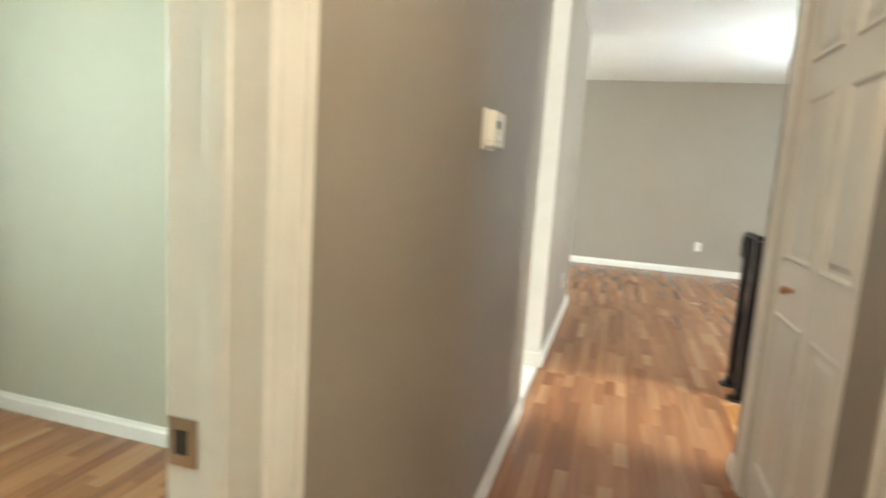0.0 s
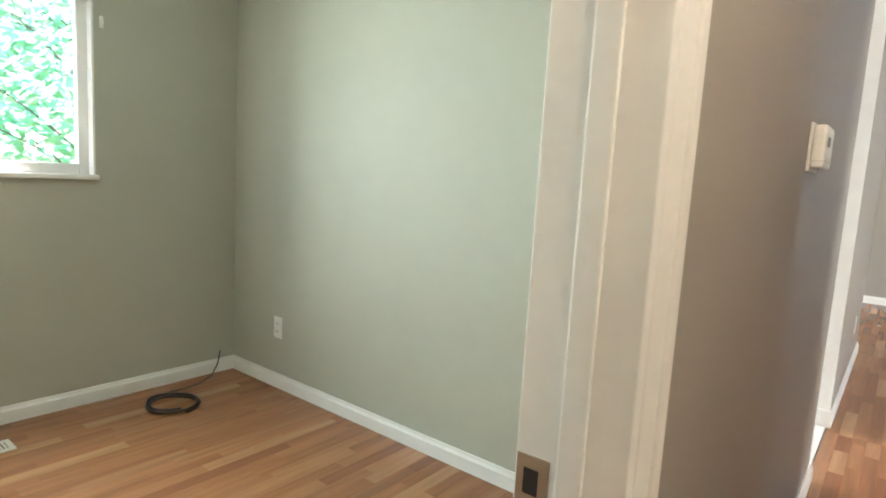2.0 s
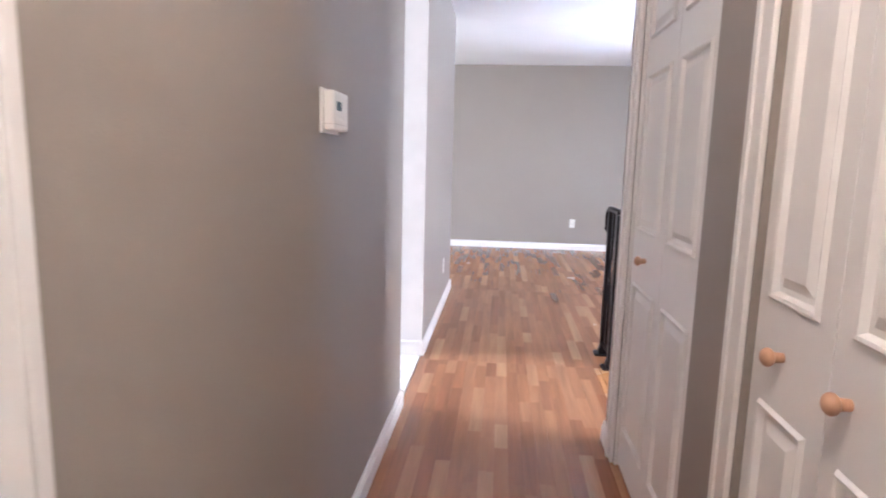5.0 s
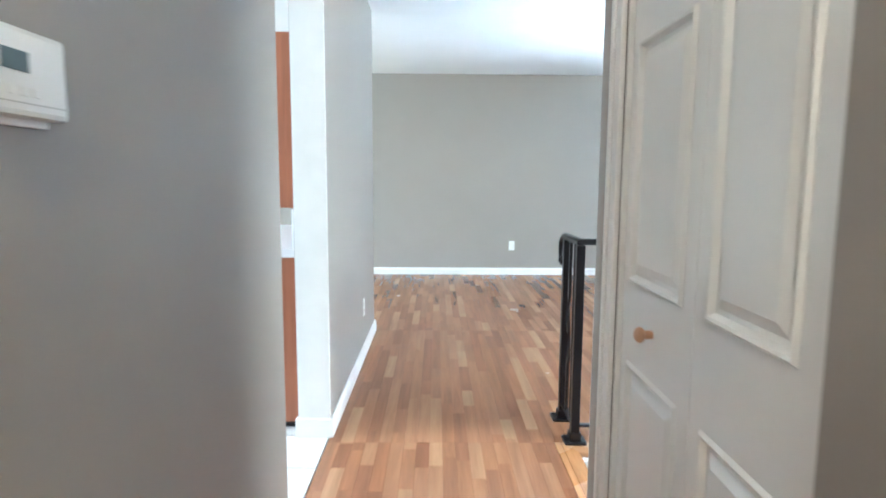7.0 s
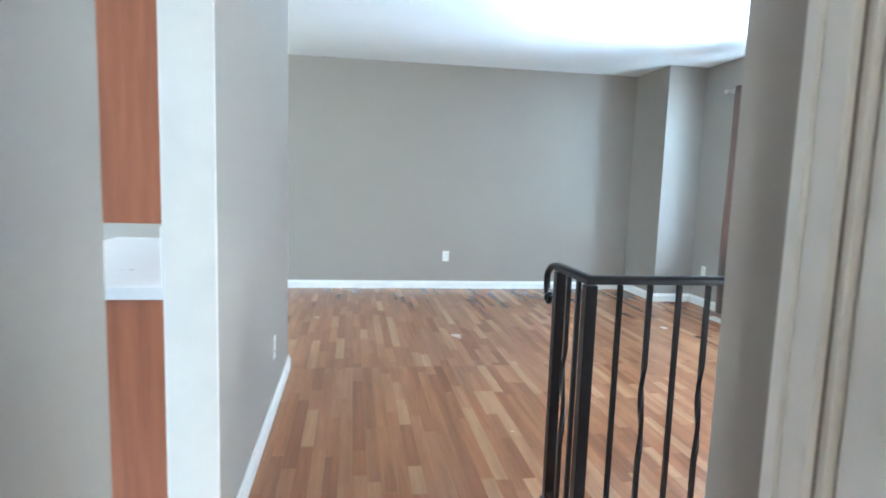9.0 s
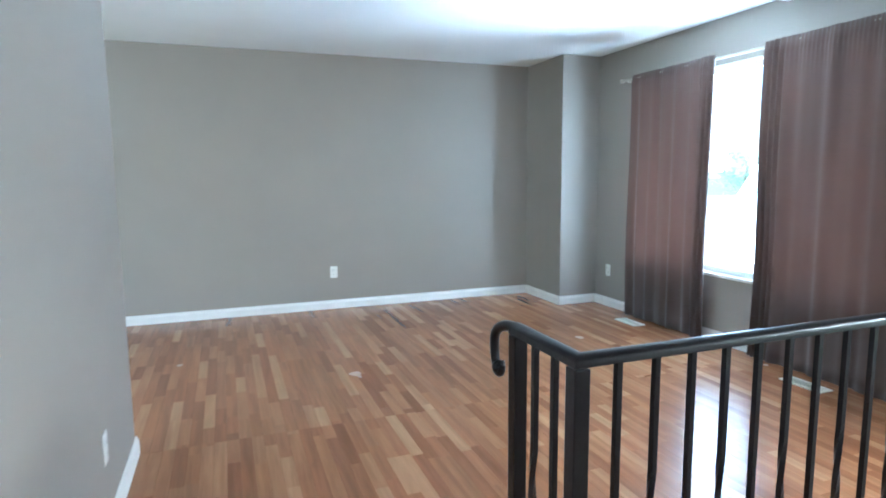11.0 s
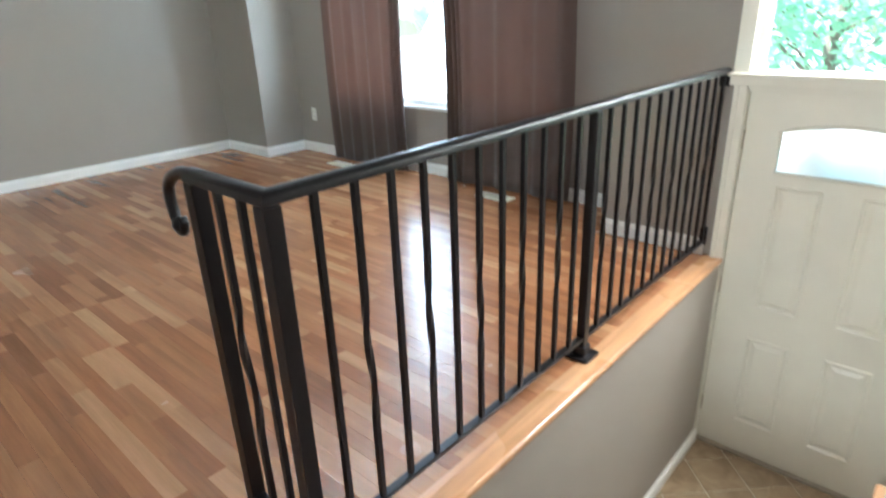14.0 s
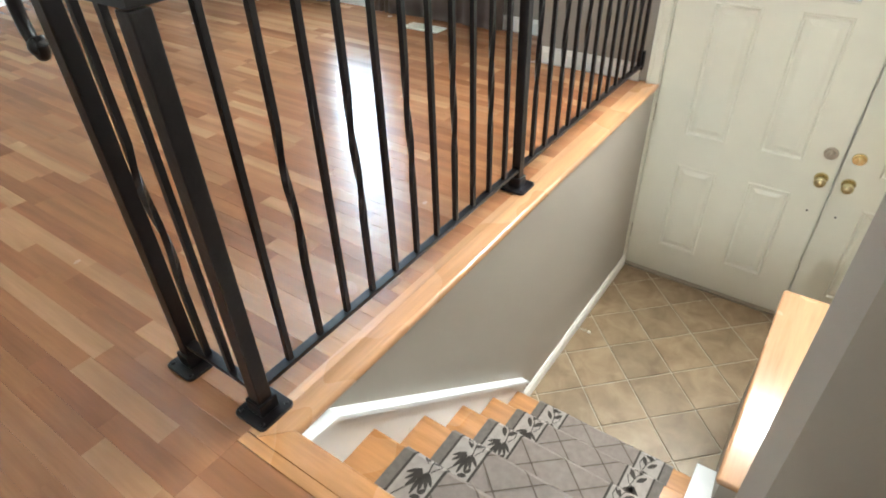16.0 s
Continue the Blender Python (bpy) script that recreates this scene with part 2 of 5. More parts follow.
def tile_material():
    m, nt, b = nodes_of("tan stone tile")
    N, L = nt.nodes.new, nt.links.new
    info, geo = N("ShaderNodeObjectInfo"), N("ShaderNodeNewGeometry")
    off = N("ShaderNodeVectorMath"); off.operation = "SCALE"; off.inputs[0].default_value = (31, 17, 5)
    L(info.outputs["Random"], off.inputs["Scale"])
    sh = N("ShaderNodeVectorMath"); L(geo.outputs["Position"], sh.inputs[0]); L(off.outputs[0], sh.inputs[1])
    n = N("ShaderNodeTexNoise"); n.inputs["Scale"].default_value, n.inputs["Detail"].default_value, n.inputs["Distortion"].default_value = 9.0, 7.0, 0.6
    L(sh.outputs[0], n.inputs["Vector"])
    ramp = N("ShaderNodeValToRGB")
    ramp.color_ramp.elements[0].position, ramp.color_ramp.elements[1].position = 0.32, 0.72
    ramp.color_ramp.elements[0].color, ramp.color_ramp.elements[1].color = (0.178, 0.113, 0.059, 1), (0.305, 0.224, 0.136, 1)
    L(n.outputs["Fac"], ramp.inputs[0])
    k = N("ShaderNodeMapRange"); k.inputs["To Min"].default_value, k.inputs["To Max"].default_value = 0.86, 1.1
    L(info.outputs["Random"], k.inputs["Value"])
    mul = N("ShaderNodeVectorMath"); mul.operation = "SCALE"; L(ramp.outputs[0], mul.inputs[0]); L(k.outputs[0], mul.inputs["Scale"])
    L(mul.outputs[0], b.inputs["Base Color"])
    b.inputs["Roughness"].default_value = 0.42
    bp = N("ShaderNodeBump"); bp.inputs["Strength"].default_value, bp.inputs["Distance"].default_value = 0.35, 0.003
    L(n.outputs["Fac"], bp.inputs["Height"]); L(bp.outputs[0], b.inputs["Normal"])
    return m


LEAF, CURTAIN, GLASS = leaf_material(), curtain_material(), glass_material("window glass")
FROSTED, TILE = glass_material("frosted glass", 0.5), tile_material()

# ---- mesh helpers ----


def box(bm, x0, x1, y0, y1, z0, z1, bevel=0.0):
    """A box, its edges rounded where bevel is given."""
    vs = bmesh.ops.create_cube(bm, size=1.0, matrix=Matrix.Translation(((x0 + x1) / 2, (y0 + y1) / 2, (z0 + z1) / 2)) @ Matrix.Diagonal((abs(x1 - x0), abs(y1 - y0), abs(z1 - z0), 1)))["verts"]
    if bevel:
        es = list({e for v in vs for e in v.link_edges})
        bmesh.ops.bevel(bm, geom=es, offset=bevel, segments=2, affect="EDGES", profile=0.6)
    return vs


def boxes(*specs, bevel=0.0):
    bm = bmesh.new()
    for s in specs:
        box(bm, *s, bevel=bevel)
    return bm


def cyl(bm, a, b, r0, r1=None, n=16):
    a, b = Vector(a), Vector(b)
    m = Matrix.Translation((a + b) / 2) @ (b - a).to_track_quat("Z", "Y").to_matrix().to_4x4()
    return bmesh.ops.create_cone(bm, cap_ends=True, segments=n, radius1=r0, radius2=r0 if r1 is None else r1, depth=(b - a).length, matrix=m)["verts"]


def mesh_of(bm, name, material, smooth=None):
    me = bpy.data.meshes.new(name)
    bmesh.ops.recalc_face_normals(bm, faces=bm.faces)
    bm.to_mesh(me)
    bm.free()
    me.materials.append(material)
    if smooth is not None:
        me.shade_smooth()
        if smooth < 180:
            me.set_sharp_from_angle(angle=radians(smooth))
    return me


def part(name, bm, material, parent, label="", smooth=None):
    ob = new(name, mesh_of(bm, name, material, smooth))
    ob.parent = parent
    if parent is not None:
        ob.matrix_parent_inverse = parent.matrix_basis.inverted()
    return tagged(ob, label)


def thing(name, label, category, at=(0, 0, 0), group="", kind=""):
    ob = new(name)
    ob.empty_display_size = 0.1
    ob.matrix_basis = Matrix.Translation(at)
    return tagged(ob, label, category, group, kind)


def structure(name, bm, material, label, category, smooth=None):
    ob = new(name, mesh_of(bm, name, material, smooth))
    return tagged(ob, label, category, kind="structure")


def tube(points, radius, n=8, closed=False):
    """A swept tube along points."""
    bm = bmesh.new()
    P = [Vector(p) for p in points]
    rings = []
    count = len(P)
    up = Vector((0.13, 0.21, 1)).normalized()
    for i, p in enumerate(P):
        if closed:
            t = (P[(i + 1) % count] - P[i - 1]).normalized()
        else:
            t = (P[min(i + 1, count - 1)] - P[max(i - 1, 0)]).normalized()
        side = t.cross(up)
        if side.length < 1e-4:
            side = t.cross(Vector((1, 0, 0)))
        side.normalize()
        top = side.cross(t)
        r = radius(i / max(1, count - 1)) if callable(radius) else radius
        rings.append([bm.verts.new(p + (side * math.cos(a) + top * math.sin(a)) * r) for a in [2 * math.pi * k / n for k in range(n)]])
    pairs = list(zip(rings, rings[1:])) + ([(rings[-1], rings[0])] if closed else [])
    for r0, r1 in pairs:
        for k in range(n):
            bm.faces.new((r0[k], r0[(k + 1) % n], r1[(k + 1) % n], r1[k]))
    if not closed:
        bm.faces.new(rings[0][::-1])
        bm.faces.new(rings[-1])
    return bm


# ---- plan ----
HW, HW2 = 1.047, 0.943         # hall's west wall: hall face, bedroom face
CW, CW2 = 1.976, 2.09          # hall's east wall with the closets
X0, X1 = 4.582, 4.997          # front wall, and the front wall of the window bay
YF, YC, YN = 9.48, 8.785, 5.35  # far wall, the bay's two ends
YL = 4.695                     # edge of the upper floor along the stairwell
XS = 2.16                      # edge of the upper floor at the head of the stairs
LAND = -1.125                   # entry landing
H1, H2 = 2.395, 2.425           # hall and living room ceilings
KS, KN = 4.848, 6.75           # kitchen partition, south and north ends
BX, BN = -1.705, 3.17         # bedroom's window wall and north wall

# floors under the boards
structure("floor", boxes((-2.2, HW, KN, YF + 0.1, -0.25, -0.006), (HW, XS - 0.03, -0.7, YL + 0.06, -0.25, -0.006), (HW, X0, YL + 0.06, YF + 0.1, -0.25, -0.006),
                         (X0, X1 + 0.1, YN - 0.05, YC + 0.05, -0.25, -0.006), (BX - 0.1, HW, -0.5, BN + 0.1, -0.25, -0.006)), JOINT, "strip oak floor with dark joints", "floor")
structure("floor_kitchen", boxes((-2.2, HW - 0.005, BN + 0.15, KN, -0.25, -0.004)), PALE_GROUT, "pale ceramic tile kitchen floor", "floor")
structure("landing", boxes((2.1, X0 + 0.1, 2.80, YL + 0.01, LAND - 0.2, LAND - 0.004)), GROUT, "tan tiled entry landing floor", "floor")

# walls
structure("wall_far", boxes((-2.2, X0 + 0.12, YF, YF + 0.14, -0.2, 2.55)), PAINT, "taupe painted living room wall", "wall")
structure("wall_front_column", boxes((X0, X1 + 0.15, YC, YF + 0.14, -0.2, 2.55)), PAINT, "taupe wall corner beside the window bay", "wall")
WY0, WY1, WZ0, WZ1 = 5.90, 8.20, 0.515, 2.085
structure("wall_bay", boxes((X1, X1 + 0.15, YN, WY0, -0.2, 2.55), (X1, X1 + 0.15, WY1, YC, -0.2, 2.55), (X1, X1 + 0.15, WY0, WY1, -0.2, WZ0), (X1, X1 + 0.15, WY0, WY1, WZ1, 2.55)), PAINT, "taupe wall round the front window", "wall")
DY0, DY1, DZ, TZ = 2.977, 4.703, 0.825, 1.87
structure("wall_entry", boxes((X0, X0 + 0.15, DY1, YN, LAND - 0.1, 2.55), (X0 + 0.15, X1 + 0.15, YN - 0.15, YN, -0.2, 2.55), (X0, X0 + 0.15, 2.75, DY0, LAND - 0.1, 2.55), (X0, X0 + 0.15, DY0, DY1, TZ, 2.55)), PAINT, "taupe front wall round the entry doors", "wall")
structure("wall_stairwell", boxes((XS - 0.02, X0, YL + 0.012, YL + 0.13, LAND - 0.1, -0.03)), PAINT, "taupe stairwell wall below the upper floor", "wall")
structure("wall_stairwell_south", boxes((2.6, X0, 2.75, 2.85, LAND - 0.2, 2.55)), PAINT, "taupe entry wall", "wall")
CAPZ, CX0, CX1, WE = -0.47, 2.94, 3.92, 3.90
structure("wall_closet_end", boxes((CW, 2.115, 3.77, WE, LAND - 0.2, 2.55), (2.115, 2.62, 3.77, 3.848, LAND - 0.2, 2.55), (2.5, 2.62, 2.75, 3.77, LAND - 0.2, 2.55)), PAINT, "taupe wall at the head of the stairs", "wall")
structure("wall_stair_head", boxes((XS - 0.14, XS - 0.025, WE + 0.0015, YL, LAND - 0.2, -0.03)), PAINT, "wall under the stair head", "wall")
BD0, BD1, DH = 1.08, 1.90, 2.03
structure("wall_hall_west", boxes((HW2, HW, -0.7, BD0, -0.2, 2.55), (HW2, HW, BD1, 4.10, -0.2, 2.55), (HW2, HW, BD0, BD1, DH, 2.55)), PAINT, "taupe hall wall with a bedroom doorway", "wall")
structure("wall_hall_end", boxes((HW2, CW2, -0.8, -0.7, -0.2, 2.55)), PAINT, "taupe wall at the end of the hall", "wall")
structure("wall_hall_east", boxes((CW, CW2, -0.7, 1.50, -0.2, 2.55), (CW, CW2, 2.62, 2.93, -0.2, 2.55), (CW, CW2, 3.70, 3.77, -0.2, 2.55), (CW, CW2, 1.50, 2.62, DH, 2.55), (CW, CW2, 2.93, 3.70, DH, 2.55)), PAINT, "taupe hall wall with two closets", "wall")
structure("wall_closet_back", boxes((2.55, 2.62, -0.7, 2.8, -0.2, 2.55), (CW2, 2.55, -0.8, -0.7, -0.2, 2.55), (CW2, 2.5, 2.74, 2.80, -0.2, 2.55)), PAINT, "plain closet back wall", "wall")
structure("wall_kitchen_partition", boxes((0.90, HW, KS + 0.018, KN, -0.2, 2.55)), PAINT, "taupe partition between kitchen and living room", "wall")
structure("wall_kitchen_south", boxes((-2.2, HW2, 3.98, 4.10, -0.2, 2.55)), KITCHEN_PAINT, "pale kitchen wall", "wall")
# unseen wall; both openings are assumed, cut where the two west fill lamps sit
structure("wall_west", boxes((-2.2, -2.1, 4.02, 4.15, -0.2, 2.55), (-2.2, -2.1, 5.0, 7.2, -0.2, 2.55), (-2.2, -2.1, 9.0, YF + 0.14, -0.2, 2.55), (-2.2, -2.1, 4.15, 5.0, -0.2, 1.0), (-2.2, -2.1, 4.15, 5.0, 2.0, 2.55), (-2.2, -2.1, 7.2, 9.0, 2.05, 2.55), (-2.2, -2.1, 7.2, 9.0, -0.2, 0.05)), KITCHEN_PAINT, "plain outer wall of kitchen and dining area", "wall")
structure("wall_bedroom_north", boxes((BX - 0.13, HW2, BN, BN + 0.12, -0.2, 2.55)), SAGE, "sage green bedroom wall", "wall")
BW0, BW1, BWZ0, BWZ1 = 1.35, 2.45, 1.075, 1.97
structure("wall_bedroom_window", boxes((BX - 0.13, BX, -0.5, BW0, -0.2, 2.55), (BX - 0.13, BX, BW1, BN, -0.2, 2.55), (BX - 0.13, BX, BW0, BW1, -0.2, BWZ0), (BX - 0.13, BX, BW0, BW1, BWZ1, 2.55)), SAGE, "sage green bedroom wall with a window", "wall")
structure("wall_bedroom_south", boxes((BX - 0.13, HW2, -0.62, -0.5, -0.2, 2.55)), SAGE, "sage green bedroom wall", "wall")
structure("wall_bedroom_east", boxes((HW2 - 0.004, HW2, -0.5, BD0 - 0.07, 0, 2.4), (HW2 - 0.004, HW2, BD1 + 0.07, BN, 0, 2.4)), SAGE, "sage green bedroom wall beside the doorway", "wall")

# ceilings
structure("ceiling_hall", boxes((BX - 0.13, X1 + 0.15, -0.8, KN, H1, 2.6)), CEILING, "white textured hall ceiling", "ceiling")
structure("ceiling_living", boxes((-2.2, X1 + 0.15, KN, YF + 0.14, H2, 2.6)), CEILING, "white living room ceiling", "ceiling")
structure("ceiling_kitchen", boxes((-2.2, BX - 0.13, 3.9, KN, H1, 2.6)), CEILING, "white kitchen ceiling", "ceiling")


# ---- trim ----
def baseboard_piece(bm, a, b, inward, h=0.085):
    """A skirting board from a to b on a wall whose inside is at inward."""
    a, b, n = Vector((*a, 0)), Vector((*b, 0)), Vector((*inward, 0))
    prof = [(0.002, 0), (0.016, 0), (0.016, h * 0.72), (0.010, h * 0.86), (0.008, h), (0.002, h)]
    r0 = [bm.verts.new(a + n * d + Vector((0, 0, z))) for d, z in prof]
    r1 = [bm.verts.new(b + n * d + Vector((0, 0, z))) for d, z in prof]
    for k in range(len(prof)):
        bm.faces.new((r0[k], r0[(k + 1) % len(prof)], r1[(k + 1) % len(prof)], r1[k]))
    bm.faces.new(r0[::-1]), bm.faces.new(r1)


def baseboard(a, b, inward, h=0.085, z=0.0):
    bm = bmesh.new()
    baseboard_piece(bm, a, b, inward, h)
    bmesh.ops.translate(bm, verts=bm.verts, vec=(0, 0, z))
    return structure("baseboard", bm, TRIM, "white painted baseboard along the wall", "baseboard")


for a, b, n in (((-2.1, YF), (X0, YF), (0, -1)), ((X0, YF), (X0, YC - 0.016), (-1, 0)), ((X0 - 0.014, YC), (X1, YC), (0, -1)), ((X1, YC), (X1, YN), (-1, 0)),
                ((X1, YN), (X0 - 0.014, YN), (0, 1)), ((X0, YN + 0.016), (X0, 4.80), (-1, 0)), ((HW, KS), (HW, KN + 0.016), (1, 0)), ((HW, KN), (0.90, KN), (0, 1)),
                ((HW, BD1 + 0.066), (HW, 4.116), (1, 0)), ((HW, -0.7), (HW, BD0 - 0.066), (1, 0)), ((HW + 0.014, 4.10), (HW2, 4.10), (0, 1)),
                ((CW, 3.765), (CW, WE), (-1, 0)), ((CW, 2.69), (CW, 2.86), (-1, 0)), ((CW, -0.7), (CW, 1.43), (-1, 0)),
                ((BX, BN), (HW2, BN), (0, -1)), ((BX, -0.5), (BX, BN), (1, 0)), ((BX, -0.5), (HW2, -0.5), (0, 1)), ((HW2 - 0.004, BD1 + 0.07), (HW2 - 0.004, BN), (-1, 0))):
    baseboard(a, b, n, 0.075 if a[0] < HW2 and a[1] < BN + 0.01 and n != (0, 1) else 0.085)


def casing(bm, x, y0, y1, z0, z1, side, w=0.065):
    """Moulded casing on three sides of a doorway in a wall at x; side is +1 or -1, the way it faces."""
    for ya, yb, za, zb in ((y0 - w, y0, z0, z1 + w), (y1, y1 + w, z0, z1 + w), (y0, y1, z1, z1 + w)):
        box(bm, x + side * 0.001, x + side * 0.014, ya, yb, za, zb, 0.004)
    for ya, yb, za, zb in ((y0 - w, y0 - w + 0.02, z0, z1 + w), (y1 + w - 0.02, y1 + w, z0, z1 + w)):
        box(bm, x + side * 0.012, x + side * 0.020, ya, yb, za, zb, 0.003)


frame_ob = thing("door_frame", "white painted bedroom door frame with a latch strike", "door frame", (HW, BD1, 0), kind="structure")
bm = bmesh.new()
box(bm, HW2 - 0.012, HW + 0.012, BD1 - 0.018, BD1 + 0.002, 0, DH, 0.002)
box(bm, HW2 - 0.012, HW + 0.012, BD0 - 0.002, BD0 + 0.018, 0, DH, 0.002)
box(bm, HW2 - 0.012, HW + 0.012, BD0 + 0.018, BD1 - 0.018, DH - 0.018, DH + 0.002, 0.002)
part("jamb", bm, TRIM, frame_ob)
bm = bmesh.new()
box(bm, 0.984, 1.014, BD1 - 0.026, BD1 - 0.018, 0, DH - 0.018, 0.003)
box(bm, 0.984, 1.014, BD0 + 0.018, BD0 + 0.030, 0, DH - 0.018, 0.003)
part("door_stop", bm, TRIM, frame_ob)
bm = bmesh.new()
casing(bm, HW, BD0, BD1, 0, DH, 1)
part("casing", bm, TRIM, frame_ob)
bm = bmesh.new()
casing(bm, HW2 - 0.004, BD0, BD1, 0, DH, -1)
part("casing", bm, TRIM, frame_ob)
bm = boxes((0.934, 0.974, BD1 - 0.0205, BD1 - 0.0175, 0.815, 0.875), bevel=0.001)
strike = part("strike_plate", bm, STEEL, frame_ob, "worn nickel strike plate")
part("latch_hole", boxes((0.944, 0.962, BD1 - 0.0215, BD1 - 0.0203, 0.83, 0.86)), DARK, strike)

part_ob = thing("door_frame", "white painted board on the end of the kitchen partition", "trim", (0.97, KS, 0), kind="structure")
part("board", boxes((0.905, HW + 0.003, KS, KS + 0.018, 0.085, H1), bevel=0.003), TRIM, part_ob)
part("plinth", boxes((0.893, HW + 0.016, KS - 0.012, KS + 0.016, 0.0, 0.088), bevel=0.003), TRIM, part_ob)

# ---- floor edge round the stairwell ----


def nosing(name, along_x, a0, a1, edge, inner, material, label):
    """A flat oak board with a rounded nose towards the stairwell."""
    bm = bmesh.new()
    if along_x:
        vs = box(bm, a0, a1, edge, inner, -0.028, 0.003)
    else:
        vs = box(bm, inner, edge, a0, a1, -0.028, 0.003)
    es = [e for e in {e for v in vs for e in v.link_edges} if all(abs((v.co.y if along_x else v.co.x) - edge) < 1e-4 for v in e.verts) and abs(e.verts[0].co.z - e.verts[1].co.z) < 1e-4]
    bmesh.ops.bevel(bm, geom=es, offset=0.012, segments=3, affect="EDGES", profile=0.5)
    for v in bm.verts:  # mitre at the corner
        if along_x and v.co.x < a0 + 0.2:
            v.co.x = a0 + (inner - v.co.y) * (XS - a0) / (inner - edge)
        if not along_x and v.co.y > a1 - 0.2:
            v.co.y = a1 - (v.co.x - inner) * (a1 - YL) / (edge - inner) - 0.0012
    return structure(name, bm, material, label, "floor trim", 40)


nosing("trim_ledge", True, XS - 0.066, X0 - 0.002, YL, YL + 0.066, OAK_TRIM, "honey oak nosing board along the stairwell edge")
nosing("trim_stair_head", False, WE + 0.0015, YL + 0.066, XS, XS - 0.066, OAK_TRIM_Y, "honey oak nosing board at the head of the stairs")

structure("trim_ledge_strip", boxes((XS - 0.064, X0 - 0.002, YL + 0.0672, YL + 0.0945, -0.02, 0.0022), bevel=0.0008), OAK_TRIM, "narrow honey oak strip behind the nosing", "floor trim")

structure("trim_stair_strip", boxes((XS - 0.0945, XS - 0.0672, WE + 0.0015, YL + 0.0945, -0.02, 0.0022), bevel=0.0008), OAK_TRIM_Y, "narrow honey oak strip at the stair head", "floor trim")

# ---- stairs ----
RISE, RUN, SN = 0.178, 0.216, 3.902
DROP = -LAND - 6 * RISE          # the top riser is a little taller
stairs = thing("staircase", "short oak staircase down to the entry landing", "stairs", (XS, 4.3, LAND), kind="structure")
for i in range(5):
    z, x = -DROP - RISE * (i + 1), XS - 0.02 + RUN * i
    bm = bmesh.new()
    vs = box(bm, x, x + RUN + 0.028, SN, YL, z - 0.028, z)
    es = [e for e in {e for v in vs for e in v.link_edges} if all(v.co.x > x + RUN for v in e.verts) and abs(e.verts[0].co.z - e.verts[1].co.z) < 1e-4]
    bmesh.ops.bevel(bm, geom=es, offset=0.011, segments=3, affect="EDGES", profile=0.5)
    part("tread", bm, OAK_TRIM_Y, stairs, smooth=40)
for i in range(6):
    x = XS - 0.02 + RUN * i
    part("riser", boxes((x - 0.016, x, SN, YL, -DROP - RISE * (i + 1), (-DROP - RISE * i - 0.0285) if i else -0.0285)), OAK_TRIM_Y, stairs)
XE = XS - 0.02 + RUN * 5
for y0, y1 in ((YL + 0.0115, YL - 0.006), (SN - 0.034, SN + 0.016)):
    bm = bmesh.new()
    top = [(XS - 0.03, -0.03), (XS + 0.10, -0.045), (XE + 0.09, LAND + 0.18), (XE + 0.09, LAND), (XE, LAND), (XS - 0.03, -0.45)]
    va, vb = ([bm.verts.new((x, yy, z)) for x, z in top] for yy in (y0, y1))
    bm.faces.new(va), bm.faces.new(vb[::-1])
    for k in range(len(va)):
        bm.faces.new((va[k], va[(k + 1) % len(va)], vb[(k + 1) % len(va)], vb[k]))
    part("skirt_board", bm, SKIRT, stairs, "white painted stair skirt")
    for name, hi, lo, proud in (("skirt_cap", 0.010, -0.012, 0.020), ("skirt_moulding", -0.012, -0.046, 0.009)):
        bm = bmesh.new()
        line = [(XS + 0.0, -0.032), (XS + 0.10, -0.045), (XE + 0.09, LAND + 0.18)]
        face = y1 - proud if y1 < y0 else y1 + proud
        rings = [[bm.verts.new((x, yy, z + dz)) for yy, dz in ((y0, hi), (face, hi - 0.003), (face, lo + 0.004), (y0, lo))] for x, z in line]
        for ra, rb in zip(rings, rings[1:]):
            for k in range(4):
                bm.faces.new((ra[k], ra[(k + 1) % 4], rb[(k + 1) % 4], rb[k]))
        bm.faces.new(rings[0][::-1]), bm.faces.new(rings[-1])
        part(name, bm, SKIRT, stairs)

baseboard((XE + 0.09, YL + 0.012), (X0, YL + 0.012), (0, -1), 0.07, LAND)

# half wall between the two flights, with its oak cap
structure("wall_half", boxes((CX0, CX1, SN - 0.27, SN - 0.036, LAND - 0.1, CAPZ - 0.025)), PAINT, "low taupe wall beside the stairs", "half wall")
cap = bmesh.new()
vs = box(cap, CX0 - 0.02, CX1 + 0.01, SN - 0.285, SN - 0.022, CAPZ - 0.026, CAPZ)
bmesh.ops.bevel(cap, geom=list({e for v in vs for e in v.link_edges}), offset=0.011, segments=3, affect="EDGES", profile=0.5)
structure("trim_half_wall_cap", cap, OAK_CAP, "varnished oak cap on the low wall", "wall cap", 40)

# ---- iron railing ----
RX, RY, RH, RE = 2.157, 4.803, 0.925, X0 - 0.004
NY = 5.066
rail = thing("railing", "black wrought iron railing round the stairwell", "railing", (RX, RY, 0))


